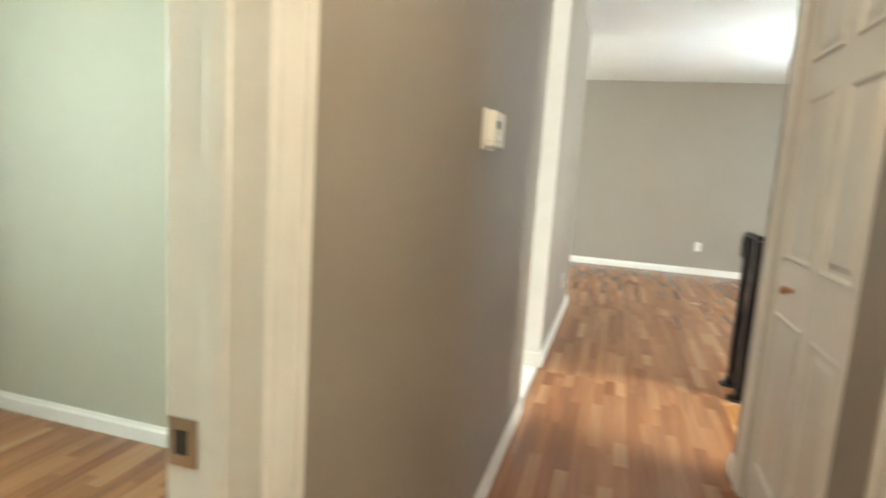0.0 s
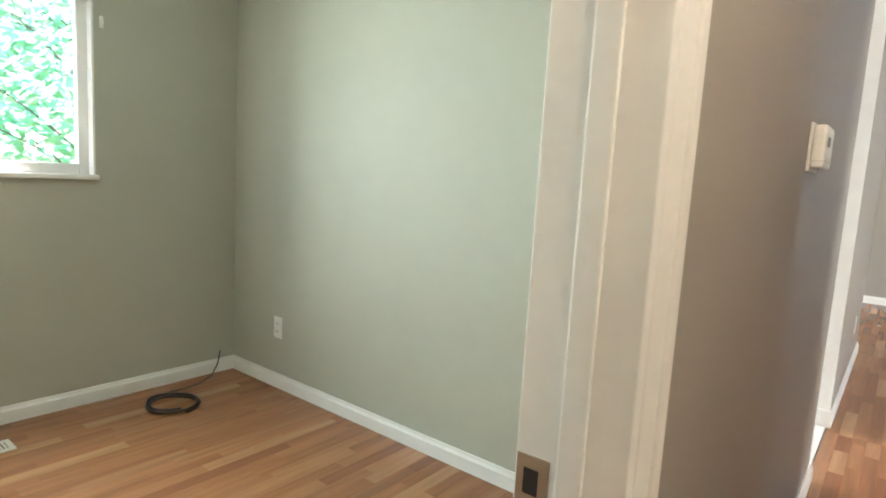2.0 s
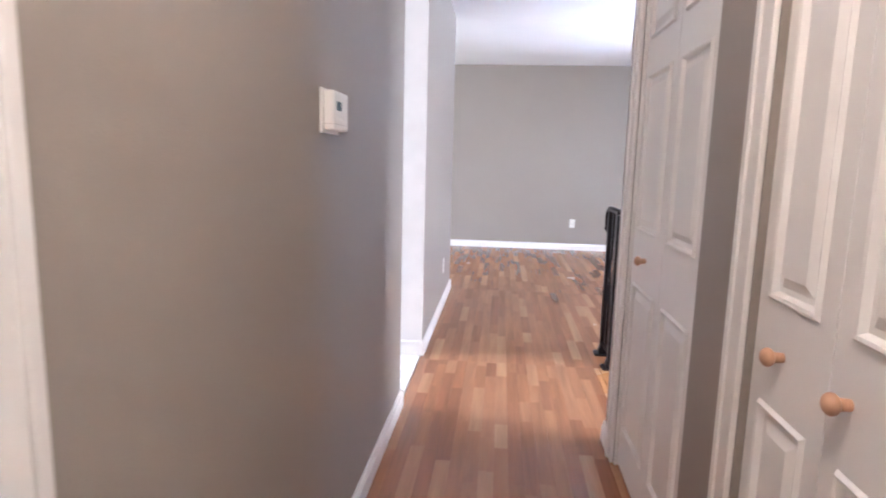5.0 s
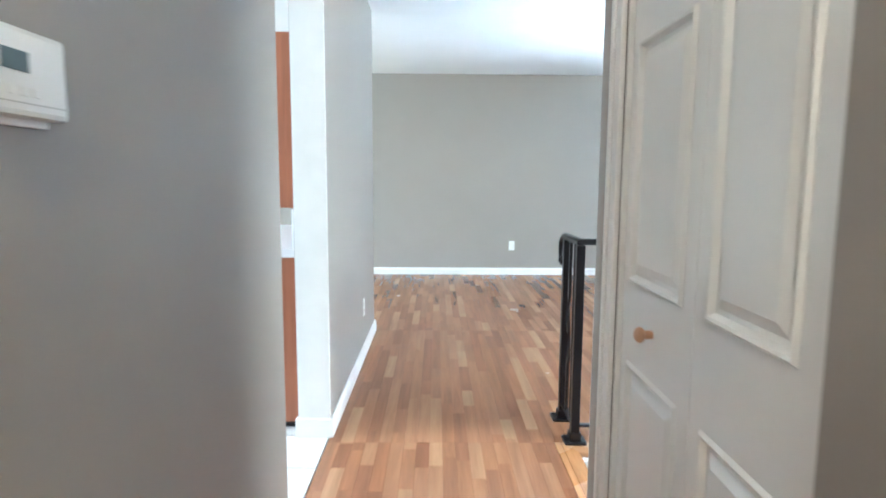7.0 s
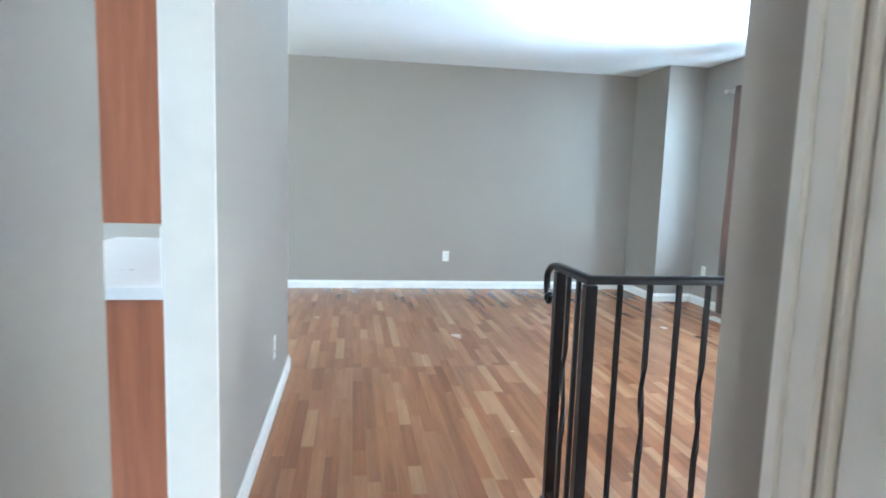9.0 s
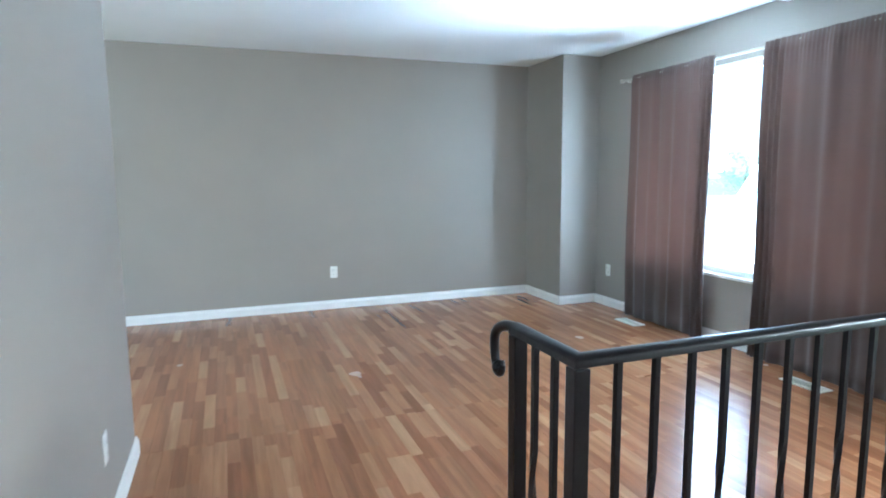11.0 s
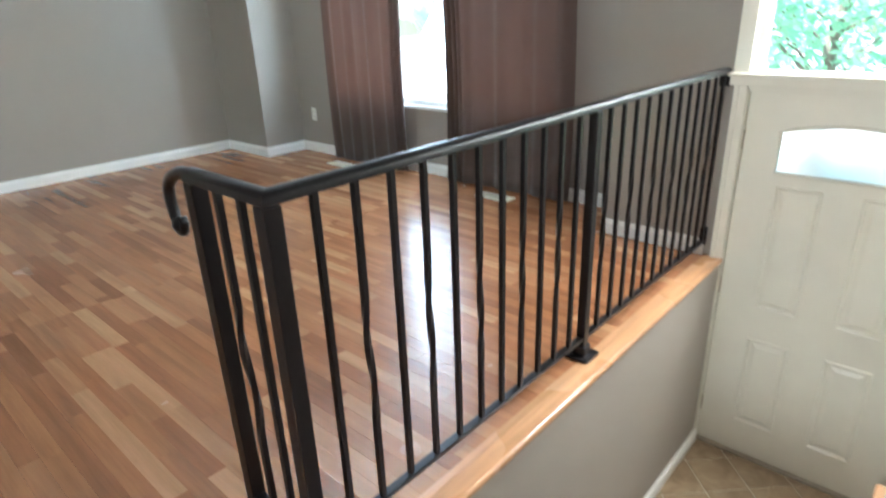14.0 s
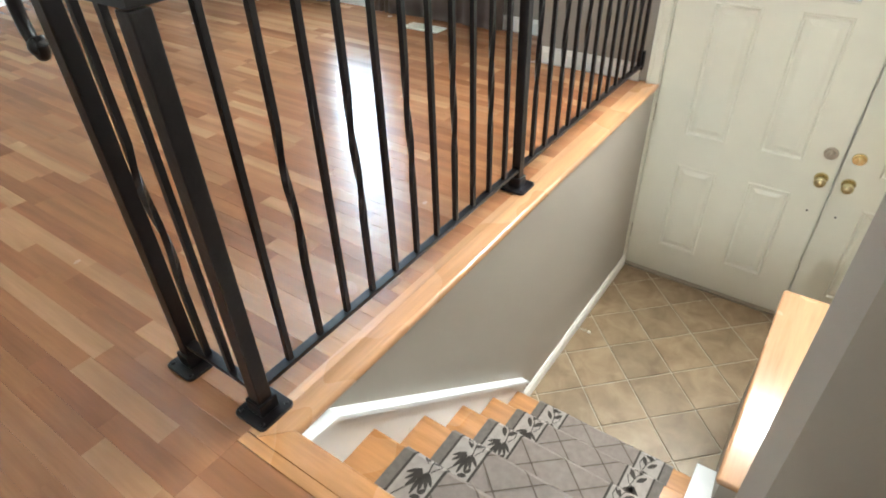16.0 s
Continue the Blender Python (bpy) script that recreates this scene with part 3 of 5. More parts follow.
def moulded_bar(points, half=0.020, h=0.013):
    """A handrail of a flat, round-shouldered section, swept along points that lie in a vertical or level line."""
    bm = bmesh.new()
    P = [Vector(p) for p in points]
    rings = []
    prof = [(-half, -h), (half, -h), (half, 0), (half * 0.75, h * 0.7), (half * 0.3, h), (-half * 0.3, h), (-half * 0.75, h * 0.7), (-half, 0)]
    for i, p in enumerate(P):
        t0 = (P[i] - P[i - 1]).normalized() if i else (P[1] - P[0]).normalized()
        t1 = (P[i + 1] - P[i]).normalized() if i < len(P) - 1 else t0
        t = (t0 + t1).normalized()
        if abs(t.z) < 0.01:
            side = Vector((t.y, -t.x, 0)).normalized()
            side = side / max(0.35, abs(side.dot(Vector((t0.y, -t0.x, 0)).normalized())))
            up = Vector((0, 0, 1))
        else:
            side = Vector((1, 0, 0))
            up = side.cross(t)
        rings.append([bm.verts.new(p + side * a + up * b) for a, b in prof])
    for r0, r1 in zip(rings, rings[1:]):
        for k in range(8):
            bm.faces.new((r0[k], r0[(k + 1) % 8], r1[(k + 1) % 8], r1[k]))
    bm.faces.new(rings[0][::-1]), bm.faces.new(rings[-1])
    return bm


part("handrail", moulded_bar([(RE, RY, RH - 0.016), (RX, RY, RH - 0.016), (RX, NY + 0.012, RH - 0.016)]), IRON, rail, smooth=50)
scroll = []
for k in range(13):  # the end of the handrail turns over, drops and curls in at the foot
    a = k / 12 * math.pi / 2
    scroll.append((RX, NY + 0.006 + 0.128 * math.sin(a) ** 0.9, RH - 0.018 - 0.062 * (1 - math.cos(a))))
y, z = scroll[-1][1:]
for k in range(1, 7):
    f = k / 6
    scroll.append((RX, y - 0.010 * f + 0.004 * math.sin(f * math.pi), z - 0.062 * f))
y, z = scroll[-1][1:]
for k in range(1, 11):
    a = k / 10 * 1.25 * math.pi
    scroll.append((RX, y - 0.017 + 0.017 * math.cos(a), z - 0.020 * math.sin(a)))
part("scroll", tube(scroll, lambda f: 0.0145 - 0.004 * f, 8), IRON, rail, smooth=60)
bm = bmesh.new()
bmesh.ops.create_icosphere(bm, subdivisions=2, radius=0.019, matrix=Matrix.Translation((RX, y - 0.016, z - 0.004)))
part("scroll_end", bm, IRON, rail, smooth=180)
part("bottom_bar", boxes((RX + 0.018, RE, RY - 0.013, RY + 0.013, 0.072, 0.084), bevel=0.002), IRON, rail)
part("bottom_bar", boxes((RX - 0.013, RX + 0.013, RY + 0.018, NY - 0.018, 0.072, 0.084), bevel=0.002), IRON, rail)
part("wall_bracket", boxes((RE - 0.02, RE, RY - 0.022, RY + 0.022, RH - 0.085, RH - 0.033), bevel=0.003), IRON, rail)
part("wall_bracket", boxes((RE - 0.02, RE, RY - 0.016, RY + 0.016, 0.06, 0.15), bevel=0.003), IRON, rail)
MX = 3.347
for px, py, w in ((RX, RY, 0.0185), (RX, NY, 0.0175), (MX, RY, 0.016)):
    z0 = 0.0035 if py == RY else 0.001
    post = part("post", boxes((px - w, px + w, py - w, py + w, z0 + 0.006, RH - 0.033), bevel=0.003), IRON, rail)
    bm = bmesh.new()
    ring = [(px + sx * 0.036 + 0.014 * math.cos(q), py + sy * 0.036 + 0.014 * math.sin(q)) for sx, sy, q0 in ((1, 1, 0), (-1, 1, 90), (-1, -1, 180), (1, -1, 270)) for q in [radians(q0 + 22.5 * k) for k in range(5)]]
    lo, mid = [[bm.verts.new((x, y, z)) for x, y in ring] for z in (z0, z0 + 0.006)]
    top = [bm.verts.new((px + (x - px) * 0.975, py + (y - py) * 0.975, z0 + 0.0075)) for x, y in ring]
    for ra, rb in ((lo, mid), (mid, top)):
        for k in range(len(ring)):
            bm.faces.new((ra[k], ra[(k + 1) % len(ring)], rb[(k + 1) % len(ring)], rb[k]))
    bm.faces.new(top), bm.faces.new(lo[::-1])
    foot = part("foot_plate", bm, IRON, post)
    bm = boxes((px - w - 0.007, px + w + 0.007, py - w - 0.007, py + w + 0.007, z0 + 0.007, z0 + 0.045), bevel=0.004)
    part("collar", bm, IRON, post)
    for sx in (-1, 1):
        for sy in (-1, 1):
            bm = bmesh.new()
            cyl(bm, (px + sx * 0.036, py + sy * 0.036, z0 + 0.007), (px + sx * 0.036, py + sy * 0.036, z0 + 0.0115), 0.006, 0.004, 10)
            part("bolt", bm, IRON, post)


def baluster_mesh(twisted):
    """A square bar; every second one is gently twisted at mid height."""
    bm = bmesh.new()
    w, steps = 0.0068, 44 if twisted else 2
    rings = []
    for i in range(steps + 1):
        f = i / steps
        z = 0.083 + f * (RH - 0.034 - 0.083)
        amount = 0.0
        wob = 0.0
        if twisted:
            g = min(1.0, max(0.0, (f - 0.28) / 0.40))
            amount = g * math.pi
            wob = 0.0065 * math.sin(g * 2 * math.pi)
        ring = []
        for k in range(4):
            a = math.pi / 4 + k * math.pi / 2 + amount
            ring.append(bm.verts.new((1.414 * w * math.cos(a) + wob, 1.414 * w * math.sin(a) + wob * 0.5, z)))
        rings.append(ring)
    for r0, r1 in zip(rings, rings[1:]):
        for k in range(4):
            bm.faces.new((r0[k], r0[(k + 1) % 4], r1[(k + 1) % 4], r1[k]))
    return mesh_of(bm, "baluster", IRON)


PLAIN_BAR, TWIST_BAR = baluster_mesh(False), baluster_mesh(True)
spots = [(RX, RY + (NY - RY) * f) for f in (0.34, 0.67)]
spots += [(RX + (MX - RX) * k / 12, RY) for k in range(1, 12)]
spots += [(MX + 0.1 * k + 0.002, RY) for k in range(1, 13)]
for i, (x, y) in enumerate(spots):
    ob = new("baluster", TWIST_BAR if i % 2 else PLAIN_BAR)
    ob.parent = rail
    ob.matrix_parent_inverse = rail.matrix_basis.inverted()
    ob.matrix_basis = Matrix.Translation((x, y, 0))

# ---- entry doors ----


def raised_panel(bm, y0, y1, z0, z1, x, out=-1):
    """A moulded panel on a face at x: a sunk border round a raised field."""
    d = [(0.0, 0.0005), (0.006, 0.008), (0.012, 0.006), (0.018, -0.005), (0.028, -0.005), (0.048, 0.004)]
    rings = []
    for inset, h in d:
        rings.append([bm.verts.new((x + out * h, yy, zz)) for yy, zz in ((y0 + inset, z0 + inset), (y1 - inset, z0 + inset), (y1 - inset, z1 - inset), (y0 + inset, z1 - inset))])
    for r0, r1 in zip(rings, rings[1:]):
        for k in range(4):
            bm.faces.new((r0[k], r0[(k + 1) % 4], r1[(k + 1) % 4], r1[k]))
    bm.faces.new(rings[-1])


def panel_sheet(bm, x, y0, y1, z0, z1, holes, thick, out=-1):
    """A door leaf's face cut round its panels, with edges and a plain back."""
    ys = sorted({y0, y1, *[h[0] for h in holes], *[h[1] for h in holes]})
    zs = sorted({z0, z1, *[h[2] for h in holes], *[h[3] for h in holes]})
    grid = {(i, j): bm.verts.new((x, yy, zz)) for i, yy in enumerate(ys) for j, zz in enumerate(zs)}
    for i in range(len(ys) - 1):
        for j in range(len(zs) - 1):
            cy, cz = (ys[i] + ys[i + 1]) / 2, (zs[j] + zs[j + 1]) / 2
            if not any(h[0] < cy < h[1] and h[2] < cz < h[3] for h in holes):
                bm.faces.new((grid[i, j], grid[i + 1, j], grid[i + 1, j + 1], grid[i, j + 1]))
    a, b = x, x - out * thick
    for q in (((a, y0, z0), (a, y1, z0), (b, y1, z0), (b, y0, z0)), ((a, y0, z1), (a, y1, z1), (b, y1, z1), (b, y0, z1)), ((a, y0, z0), (a, y0, z1), (b, y0, z1), (b, y0, z0)), ((a, y1, z0), (a, y1, z1), (b, y1, z1), (b, y1, z0))):
        bm.faces.new([bm.verts.new(v) for v in q])
    for i in range(len(ys) - 1):
        for j in range(len(zs) - 1):
            cy, cz = (ys[i] + ys[i + 1]) / 2, (zs[j] + zs[j + 1]) / 2
            if not any(len(h) > 4 and h[0] < cy < h[1] and h[2] < cz < h[3] for h in holes):
                bm.faces.new([bm.verts.new(v) for v in ((b, ys[i], zs[j]), (b, ys[i + 1], zs[j]), (b, ys[i + 1], zs[j + 1]), (b, ys[i], zs[j + 1]))])


DX = X0 + 0.028
MY = 3.842


def arch_top(f):
    return 0.645 + 0.045 * (1 - (2 * f - 1) ** 2)


def entry_leaf(name, y_hinge, y_lock, label):
    y0, y1 = min(y_hinge, y_lock), max(y_hinge, y_lock)
    leaf = thing(name, label, "door", (DX, (y0 + y1) / 2, LAND), kind="structure")
    w = y1 - y0
    g0, g1 = y0 + 0.155, y1 - 0.155
    if y_hinge < y_lock:
        g0, g1 = y0 + 0.155, y1 - 0.155
    cols = ((g0 - 0.008, g0 + 0.185), (g1 - 0.210, g1 - 0.012)) if y_hinge > y_lock else ((g0 + 0.012, g0 + 0.210), (g1 - 0.185, g1 + 0.008))
    panels = [(c[0], c[1], z[0], z[1]) for c in cols for z in ((-0.925, -0.405), (-0.238, 0.400))]
    zt = DZ - 0.006
    bm = bmesh.new()
    panel_sheet(bm, DX, y0 + 0.003, y1 - 0.003, LAND + 0.012, zt, panels + [(g0, g1, 0.458, 0.70, 1)], 0.042)
    for p in panels:
        raised_panel(bm, *p, DX)
    for k in range(12):  # spandrel over the arched light
        fa, fb = k / 12, (k + 1) / 12
        ya, yb = g0 + (g1 - g0) * fa, g0 + (g1 - g0) * fb
        for xx in (DX, DX + 0.042):
            bm.faces.new([bm.verts.new(v) for v in ((xx, ya, arch_top(fa)), (xx, yb, arch_top(fb)), (xx, yb, 0.70), (xx, ya, 0.70))])
    part("leaf", bm, DOOR_WHITE, leaf)
    ring = [(g0, 0.458)] + [(g0 + (g1 - g0) * k / 12, arch_top(k / 12)) for k in range(13)] + [(g1, 0.458)]
    bm = tube([(DX - 0.003, y, z) for y, z in ring], 0.009, 6, closed=True)
    pane_frame = part("glazing_bead", bm, DOOR_WHITE, leaf, smooth=60)
    bm = bmesh.new()
    fa, ba = [[bm.verts.new((xx, y, z)) for y, z in ring] for xx in (DX + 0.018, DX + 0.024)]
    bm.faces.new(fa), bm.faces.new(ba[::-1])
    for k in range(len(ring)):
        bm.faces.new((fa[k], fa[(k + 1) % len(ring)], ba[(k + 1) % len(ring)], ba[k]))
    glass = part("pane", bm, FROSTED, leaf, "bright arched fanlight glass")
    glass.visible_shadow = False
    s = 1 if y_hinge < y_lock else -1
    ky = y_lock - s * 0.053
    for kz, deadbolt in ((-0.172, True), (-0.299, False)):
        bm = bmesh.new()
        cyl(bm, (DX, ky, kz), (DX - 0.008, ky, kz), 0.030, 0.027, 24)
        metal = STEEL if deadbolt and s < 0 else BRASS
        rose = part("deadbolt" if deadbolt else "door_knob", bm, metal, leaf, "dull nickel" if metal is STEEL else "polished brass", smooth=40)
        bm = bmesh.new()
        if deadbolt:
            cyl(bm, (DX - 0.008, ky, kz), (DX - 0.022, ky, kz), 0.019, 0.017, 20)
            box(bm, DX - 0.034, DX - 0.020, ky - 0.004, ky + 0.004, kz - 0.014, kz + 0.014, 0.002)
        else:
            cyl(bm, (DX - 0.008, ky, kz), (DX - 0.030, ky, kz), 0.011, 0.011, 16)
            bmesh.ops.create_uvsphere(bm, u_segments=20, v_segments=12, radius=0.026, matrix=Matrix.Translation((DX - 0.046, ky, kz)) @ Matrix.Diagonal((0.75, 1, 1, 1)))
        part("turn" if deadbolt else "grip", bm, metal, rose, smooth=50)
    bm = bmesh.new()
    cyl(bm, (DX + 0.001, ky - s * 0.005, -0.475), (DX - 0.0015, ky - s * 0.005, -0.475), 0.005, n=10)
    part("screw_hole", bm, DARK, leaf)
    for hz in (0.60, -0.15, -0.88):
        bm = bmesh.new()
        hy = y_hinge - s * 0.002
        cyl(bm, (DX - 0.006, hy, hz - 0.045), (DX - 0.006, hy, hz + 0.045), 0.007, n=10)
        part("hinge", bm, STEEL, leaf, "dull nickel hinge", smooth=40)
    return leaf


entry_leaf("door_1", DY1 - 0.004, MY + 0.002, "cream steel entry door with an arched light")
entry_leaf("door_2", DY0 + 0.004, MY - 0.002, "cream steel entry door with brass knobs")
fr = thing("door_frame", "cream painted entry door frame with a transom ledge", "door frame", (X0, MY, LAND), kind="structure")
bm = bmesh.new()
for ya, yb in ((DY1, DY1 + 0.055), (DY0 - 0.055, DY0)):
    box(bm, X0 - 0.016, X0 - 0.001, ya, yb, LAND if ya < 4 else LAND, DZ + 0.02, 0.004)
    o = yb - 0.022 if ya > 4 else ya
    box(bm, X0 - 0.024, X0 - 0.014, o, o + 0.022, LAND, DZ + 0.02, 0.003)
part("casing", bm, DOOR_WHITE, fr)
part("jamb", boxes((X0, X0 + 0.148, DY1 - 0.0035, DY1 + 0.01, LAND, TZ), (X0, X0 + 0.148, DY0 - 0.01, DY0 + 0.0035, LAND, TZ), bevel=0.001), DOOR_WHITE, fr)
part("transom_bar", boxes((X0 - 0.02, X0 + 0.148, DY0 - 0.08, DY1 + 0.08, DZ + 0.02, DZ + 0.06), (X0 + 0.0, X0 + 0.148, DY0 + 0.004, DY1 - 0.004, DZ - 0.004, DZ + 0.019), bevel=0.004), DOOR_WHITE, fr)
part("transom_ledge", boxes((X0 - 0.032, X0 - 0.001, DY0 - 0.09, DY1 + 0.09, DZ + 0.06, DZ + 0.076), bevel=0.005), DOOR_WHITE, fr)
# unseen strip behind the leaves, added to block daylight at their seam
part("astragal", boxes((DX + 0.0425, DX + 0.055, MY - 0.03, MY + 0.03, LAND + 0.012, DZ - 0.01), bevel=0.002), DOOR_WHITE, fr)
part("threshold", boxes((X0 + 0.004, X0 + 0.12, DY0 + 0.004, DY1 - 0.004, LAND - 0.002, LAND + 0.010), bevel=0.003), STEEL, fr)
tw = thing("window_transom", "cream framed transom window over the entry doors", "window", (X0, MY, DZ + 0.08), kind="structure")
bm = boxes((X0 - 0.016, X0 - 0.001, DY1, DY1 + 0.07, DZ + 0.077, TZ + 0.07), (X0 - 0.016, X0 - 0.001, DY0 - 0.07, DY0, DZ + 0.077, TZ + 0.07), (X0 - 0.016, X0 - 0.001, DY0, DY1, TZ, TZ + 0.07), bevel=0.004)
part("casing", bm, DOOR_WHITE, tw)
bm = boxes((X0 + 0.02, X0 + 0.07, DY1 - 0.04, DY1 - 0.0045, DZ + 0.062, TZ), (X0 + 0.02, X0 + 0.07, DY0 + 0.0045, DY0 + 0.04, DZ + 0.062, TZ), (X0 + 0.02, X0 + 0.07, DY0 + 0.04, DY1 - 0.04, DZ + 0.062, DZ + 0.085), (X0 + 0.02, X0 + 0.07, DY0 + 0.04, DY1 - 0.04, TZ - 0.05, TZ), bevel=0.004)
part("window_frame", bm, DOOR_WHITE, tw)
pane = part("pane", boxes((X0 + 0.042, X0 + 0.047, DY0 + 0.035, DY1 - 0.035, DZ + 0.08, TZ - 0.045)), GLASS, tw)
pane.visible_shadow = False

# ---- front window, rod and curtains ----
win = thing("window_1", "white framed front window behind brown curtains", "window", (X1 + 0.05, 7.0, WZ0), kind="structure")
bm = bmesh.new()
for ya, yb, za, zb in ((WY0, WY0 + 0.05, WZ0, WZ1), (WY1 - 0.05, WY1, WZ0, WZ1), (WY0 + 0.05, WY1 - 0.05, WZ0, WZ0 + 0.05), (WY0 + 0.05, WY1 - 0.05, WZ1 - 0.05, WZ1)):
    box(bm, X1 + 0.05, X1 + 0.11, ya, yb, za, zb, 0.004)
part("window_frame", bm, TRIM, win)
part("lining", boxes((X1 - 0.001, X1 + 0.05, WY0 - 0.002, WY0 + 0.012, WZ0, WZ1), (X1 - 0.001, X1 + 0.05, WY1 - 0.012, WY1 + 0.002, WZ0, WZ1), (X1 - 0.001, X1 + 0.05, WY0 + 0.012, WY1 - 0.012, WZ1 - 0.012, WZ1 + 0.002), bevel=0.002), TRIM, win)
part("window_sill", boxes((X1 - 0.02, X1 + 0.05, WY0 - 0.02, WY1 + 0.02, WZ0 - 0.012, WZ0 + 0.012), bevel=0.004), TRIM, win)
for my in (WY0 + 0.56, WY1 - 0.56):
    part("mullion", boxes((X1 + 0.055, X1 + 0.105, my - 0.025, my + 0.025, WZ0 + 0.05, WZ1 - 0.05), bevel=0.004), TRIM, win)
pane = part("pane", boxes((X1 + 0.078, X1 + 0.083, WY0 + 0.045, WY1 - 0.045, WZ0 + 0.045, WZ1 - 0.045)), GLASS, win)
pane.visible_shadow = False
ROD_X, ROD_Z = X1 - 0.085, 2.118
rod = thing("curtain_rod", "brushed metal curtain rod with round finials", "curtain rod", (ROD_X, 7.1, ROD_Z))
bm = bmesh.new()
cyl(bm, (ROD_X, 5.74, ROD_Z), (ROD_X, 8.29, ROD_Z), 0.009)
part("pole", bm, STEEL, rod, smooth=40)
for y, s in ((5.74, -1), (8.29, 1)):
    bm = bmesh.new()
    cyl(bm, (ROD_X, y, ROD_Z), (ROD_X, y + s * 0.02, ROD_Z), 0.014, 0.012)
    bmesh.ops.create_uvsphere(bm, u_segments=16, v_segments=10, radius=0.021, matrix=Matrix.Translation((ROD_X, y + s * 0.036, ROD_Z)))
    part("finial", bm, STEEL, rod, smooth=50)
    part("bracket", boxes((ROD_X - 0.004, X1 - 0.001, y - s * 0.05 - 0.006, y - s * 0.05 + 0.006, ROD_Z - 0.022, ROD_Z - 0.010), (X1 - 0.006, X1 - 0.001, y - s * 0.05 - 0.012, y - s * 0.05 + 0.012, ROD_Z - 0.05, ROD_Z + 0.02), bevel=0.002), STEEL, rod)


def curtain(y0, y1, bottom0, bottom1, seed, label, gathered):
    """Hanging cloth in soft folds, shirred on the rod; gathered is the side with the tight pleats (-1 low y, 1 high y)."""
    rnd = random.Random(seed)
    ny, nz = 150, 26
    th = thing("curtain", label, "curtain", (ROD_X, (y0 + y1) / 2, ROD_Z), "brown curtains on the rod")
    bm = bmesh.new()
    ph = [rnd.uniform(0, 6.28) for _ in range(6)]
    grid = []
    for j in range(nz + 1):
        f = j / nz
        row = []
        for i in range(ny + 1):
            u = i / ny
            g = (1 - u) if gathered < 0 else u
            tight = max(0.0, (g - 0.84) / 0.16)
            k = 0.012 * math.sin(u * 41 + ph[0] + 0.5 * f) + 0.004 * math.sin(u * 67 + ph[1]) + 0.011 * math.sin(u * 19 + ph[2] + 0.8 * f)
            k *= 0.35 + 0.45 * f
            k += min(1, 3 * tight) * 0.026 * math.sin(u * 150 + ph[3])
            k += 0.004 * math.sin(u * 230) * max(0, 1 - f * 9)
            zb = bottom0 + (bottom1 - bottom0) * u
            z = (ROD_Z + 0.028) * (1 - f) + zb * f
            yy = y0 + (y1 - y0) * u + 0.012 * math.sin(6 * f + ph[4]) * (0.3 + f) * (abs(2 * u - 1))
            row.append(bm.verts.new((ROD_X - 0.022 + k + (0.012 if f < 0.03 else 0), yy, z)))
        grid.append(row)
    for j in range(nz):
        for i in range(ny):
            bm.faces.new((grid[j][i], grid[j][i + 1], grid[j + 1][i + 1], grid[j + 1][i]))
    ob = part("cloth", bm, CURTAIN, th, smooth=180)
    so = ob.modifiers.new("thickness", "SOLIDIFY")
    so.thickness = 0.002
    return th


curtain(7.235, 8.165, 0.022, 0.02, 3, "brown cloth curtain drawn across the front window", -1)
curtain(5.775, 6.80, 0.02, 0.02, 8, "brown cloth curtain beside the bare window gap", 1)

# ---- outlets, thermostat, registers, cord ----


def outlet(at, turn, label):
    th = thing("wall_outlet", label, "outlet", at, "wall outlets")
    bm = boxes((-0.035, 0.035, -0.006, -0.001, -0.057, 0.057), bevel=0.003)
    bmesh.ops.transform(bm, matrix=pose(*at, 0, 0, turn), verts=bm.verts)
    plate = part("cover_plate", bm, PLASTIC, th)
    for dz in (-0.021, 0.021):
        bm = bmesh.new()
        cyl(bm, (0, -0.005, dz), (0, -0.0085, dz), 0.0165, 0.0155, 18)
        bmesh.ops.transform(bm, matrix=pose(*at, 0, 0, turn), verts=bm.verts)
        face = part("socket", bm, PLASTIC, th, smooth=40)
        bm = boxes((-0.0075, -0.0055, -0.0092, -0.0083, dz - 0.004, dz + 0.005), (0.0055, 0.0075, -0.0092, -0.0083, dz - 0.004, dz + 0.005))
        bmesh.ops.transform(bm, matrix=pose(*at, 0, 0, turn), verts=bm.verts)
        part("slot", bm, DARK, face)
    return th


outlet((2.461, YF, 0.362), 0, "white duplex outlet on the taupe living room wall")
outlet((HW, 6.10, 0.328), 90, "white duplex outlet on the kitchen partition")
outlet((X1, 8.57, 0.354), -90, "white duplex outlet beside the curtain")
outlet((-1.285, BN, 0.325), 0, "white duplex outlet on the sage bedroom wall")

T0, T1, TB, TT = 2.875, 3.020, 1.232, 1.340
th = thing("thermostat", "white programmable thermostat on the hall wall", "thermostat", (HW, (T0 + T1) / 2, TB))
part("back_plate", boxes((HW + 0.001, HW + 0.008, T0, T1, TB, TT), bevel=0.002), PLASTIC, th)
body = part("body", boxes((HW + 0.008, HW + 0.034, T0 + 0.012, T1, TB + 0.008, TT - 0.004), bevel=0.007), PLASTIC, th)
part("display", boxes((HW + 0.034, HW + 0.0352, T0 + 0.034, T1 - 0.068, TB + 0.056, TB + 0.078), bevel=0.0005), SCREEN, body, "grey liquid crystal display")
for k in range(3):
    part("button", boxes((HW + 0.034, HW + 0.0362, T0 + 0.040 + 0.02 * k, T0 + 0.052 + 0.02 * k, TB + 0.030, TB + 0.040), bevel=0.001), PLASTIC, body)
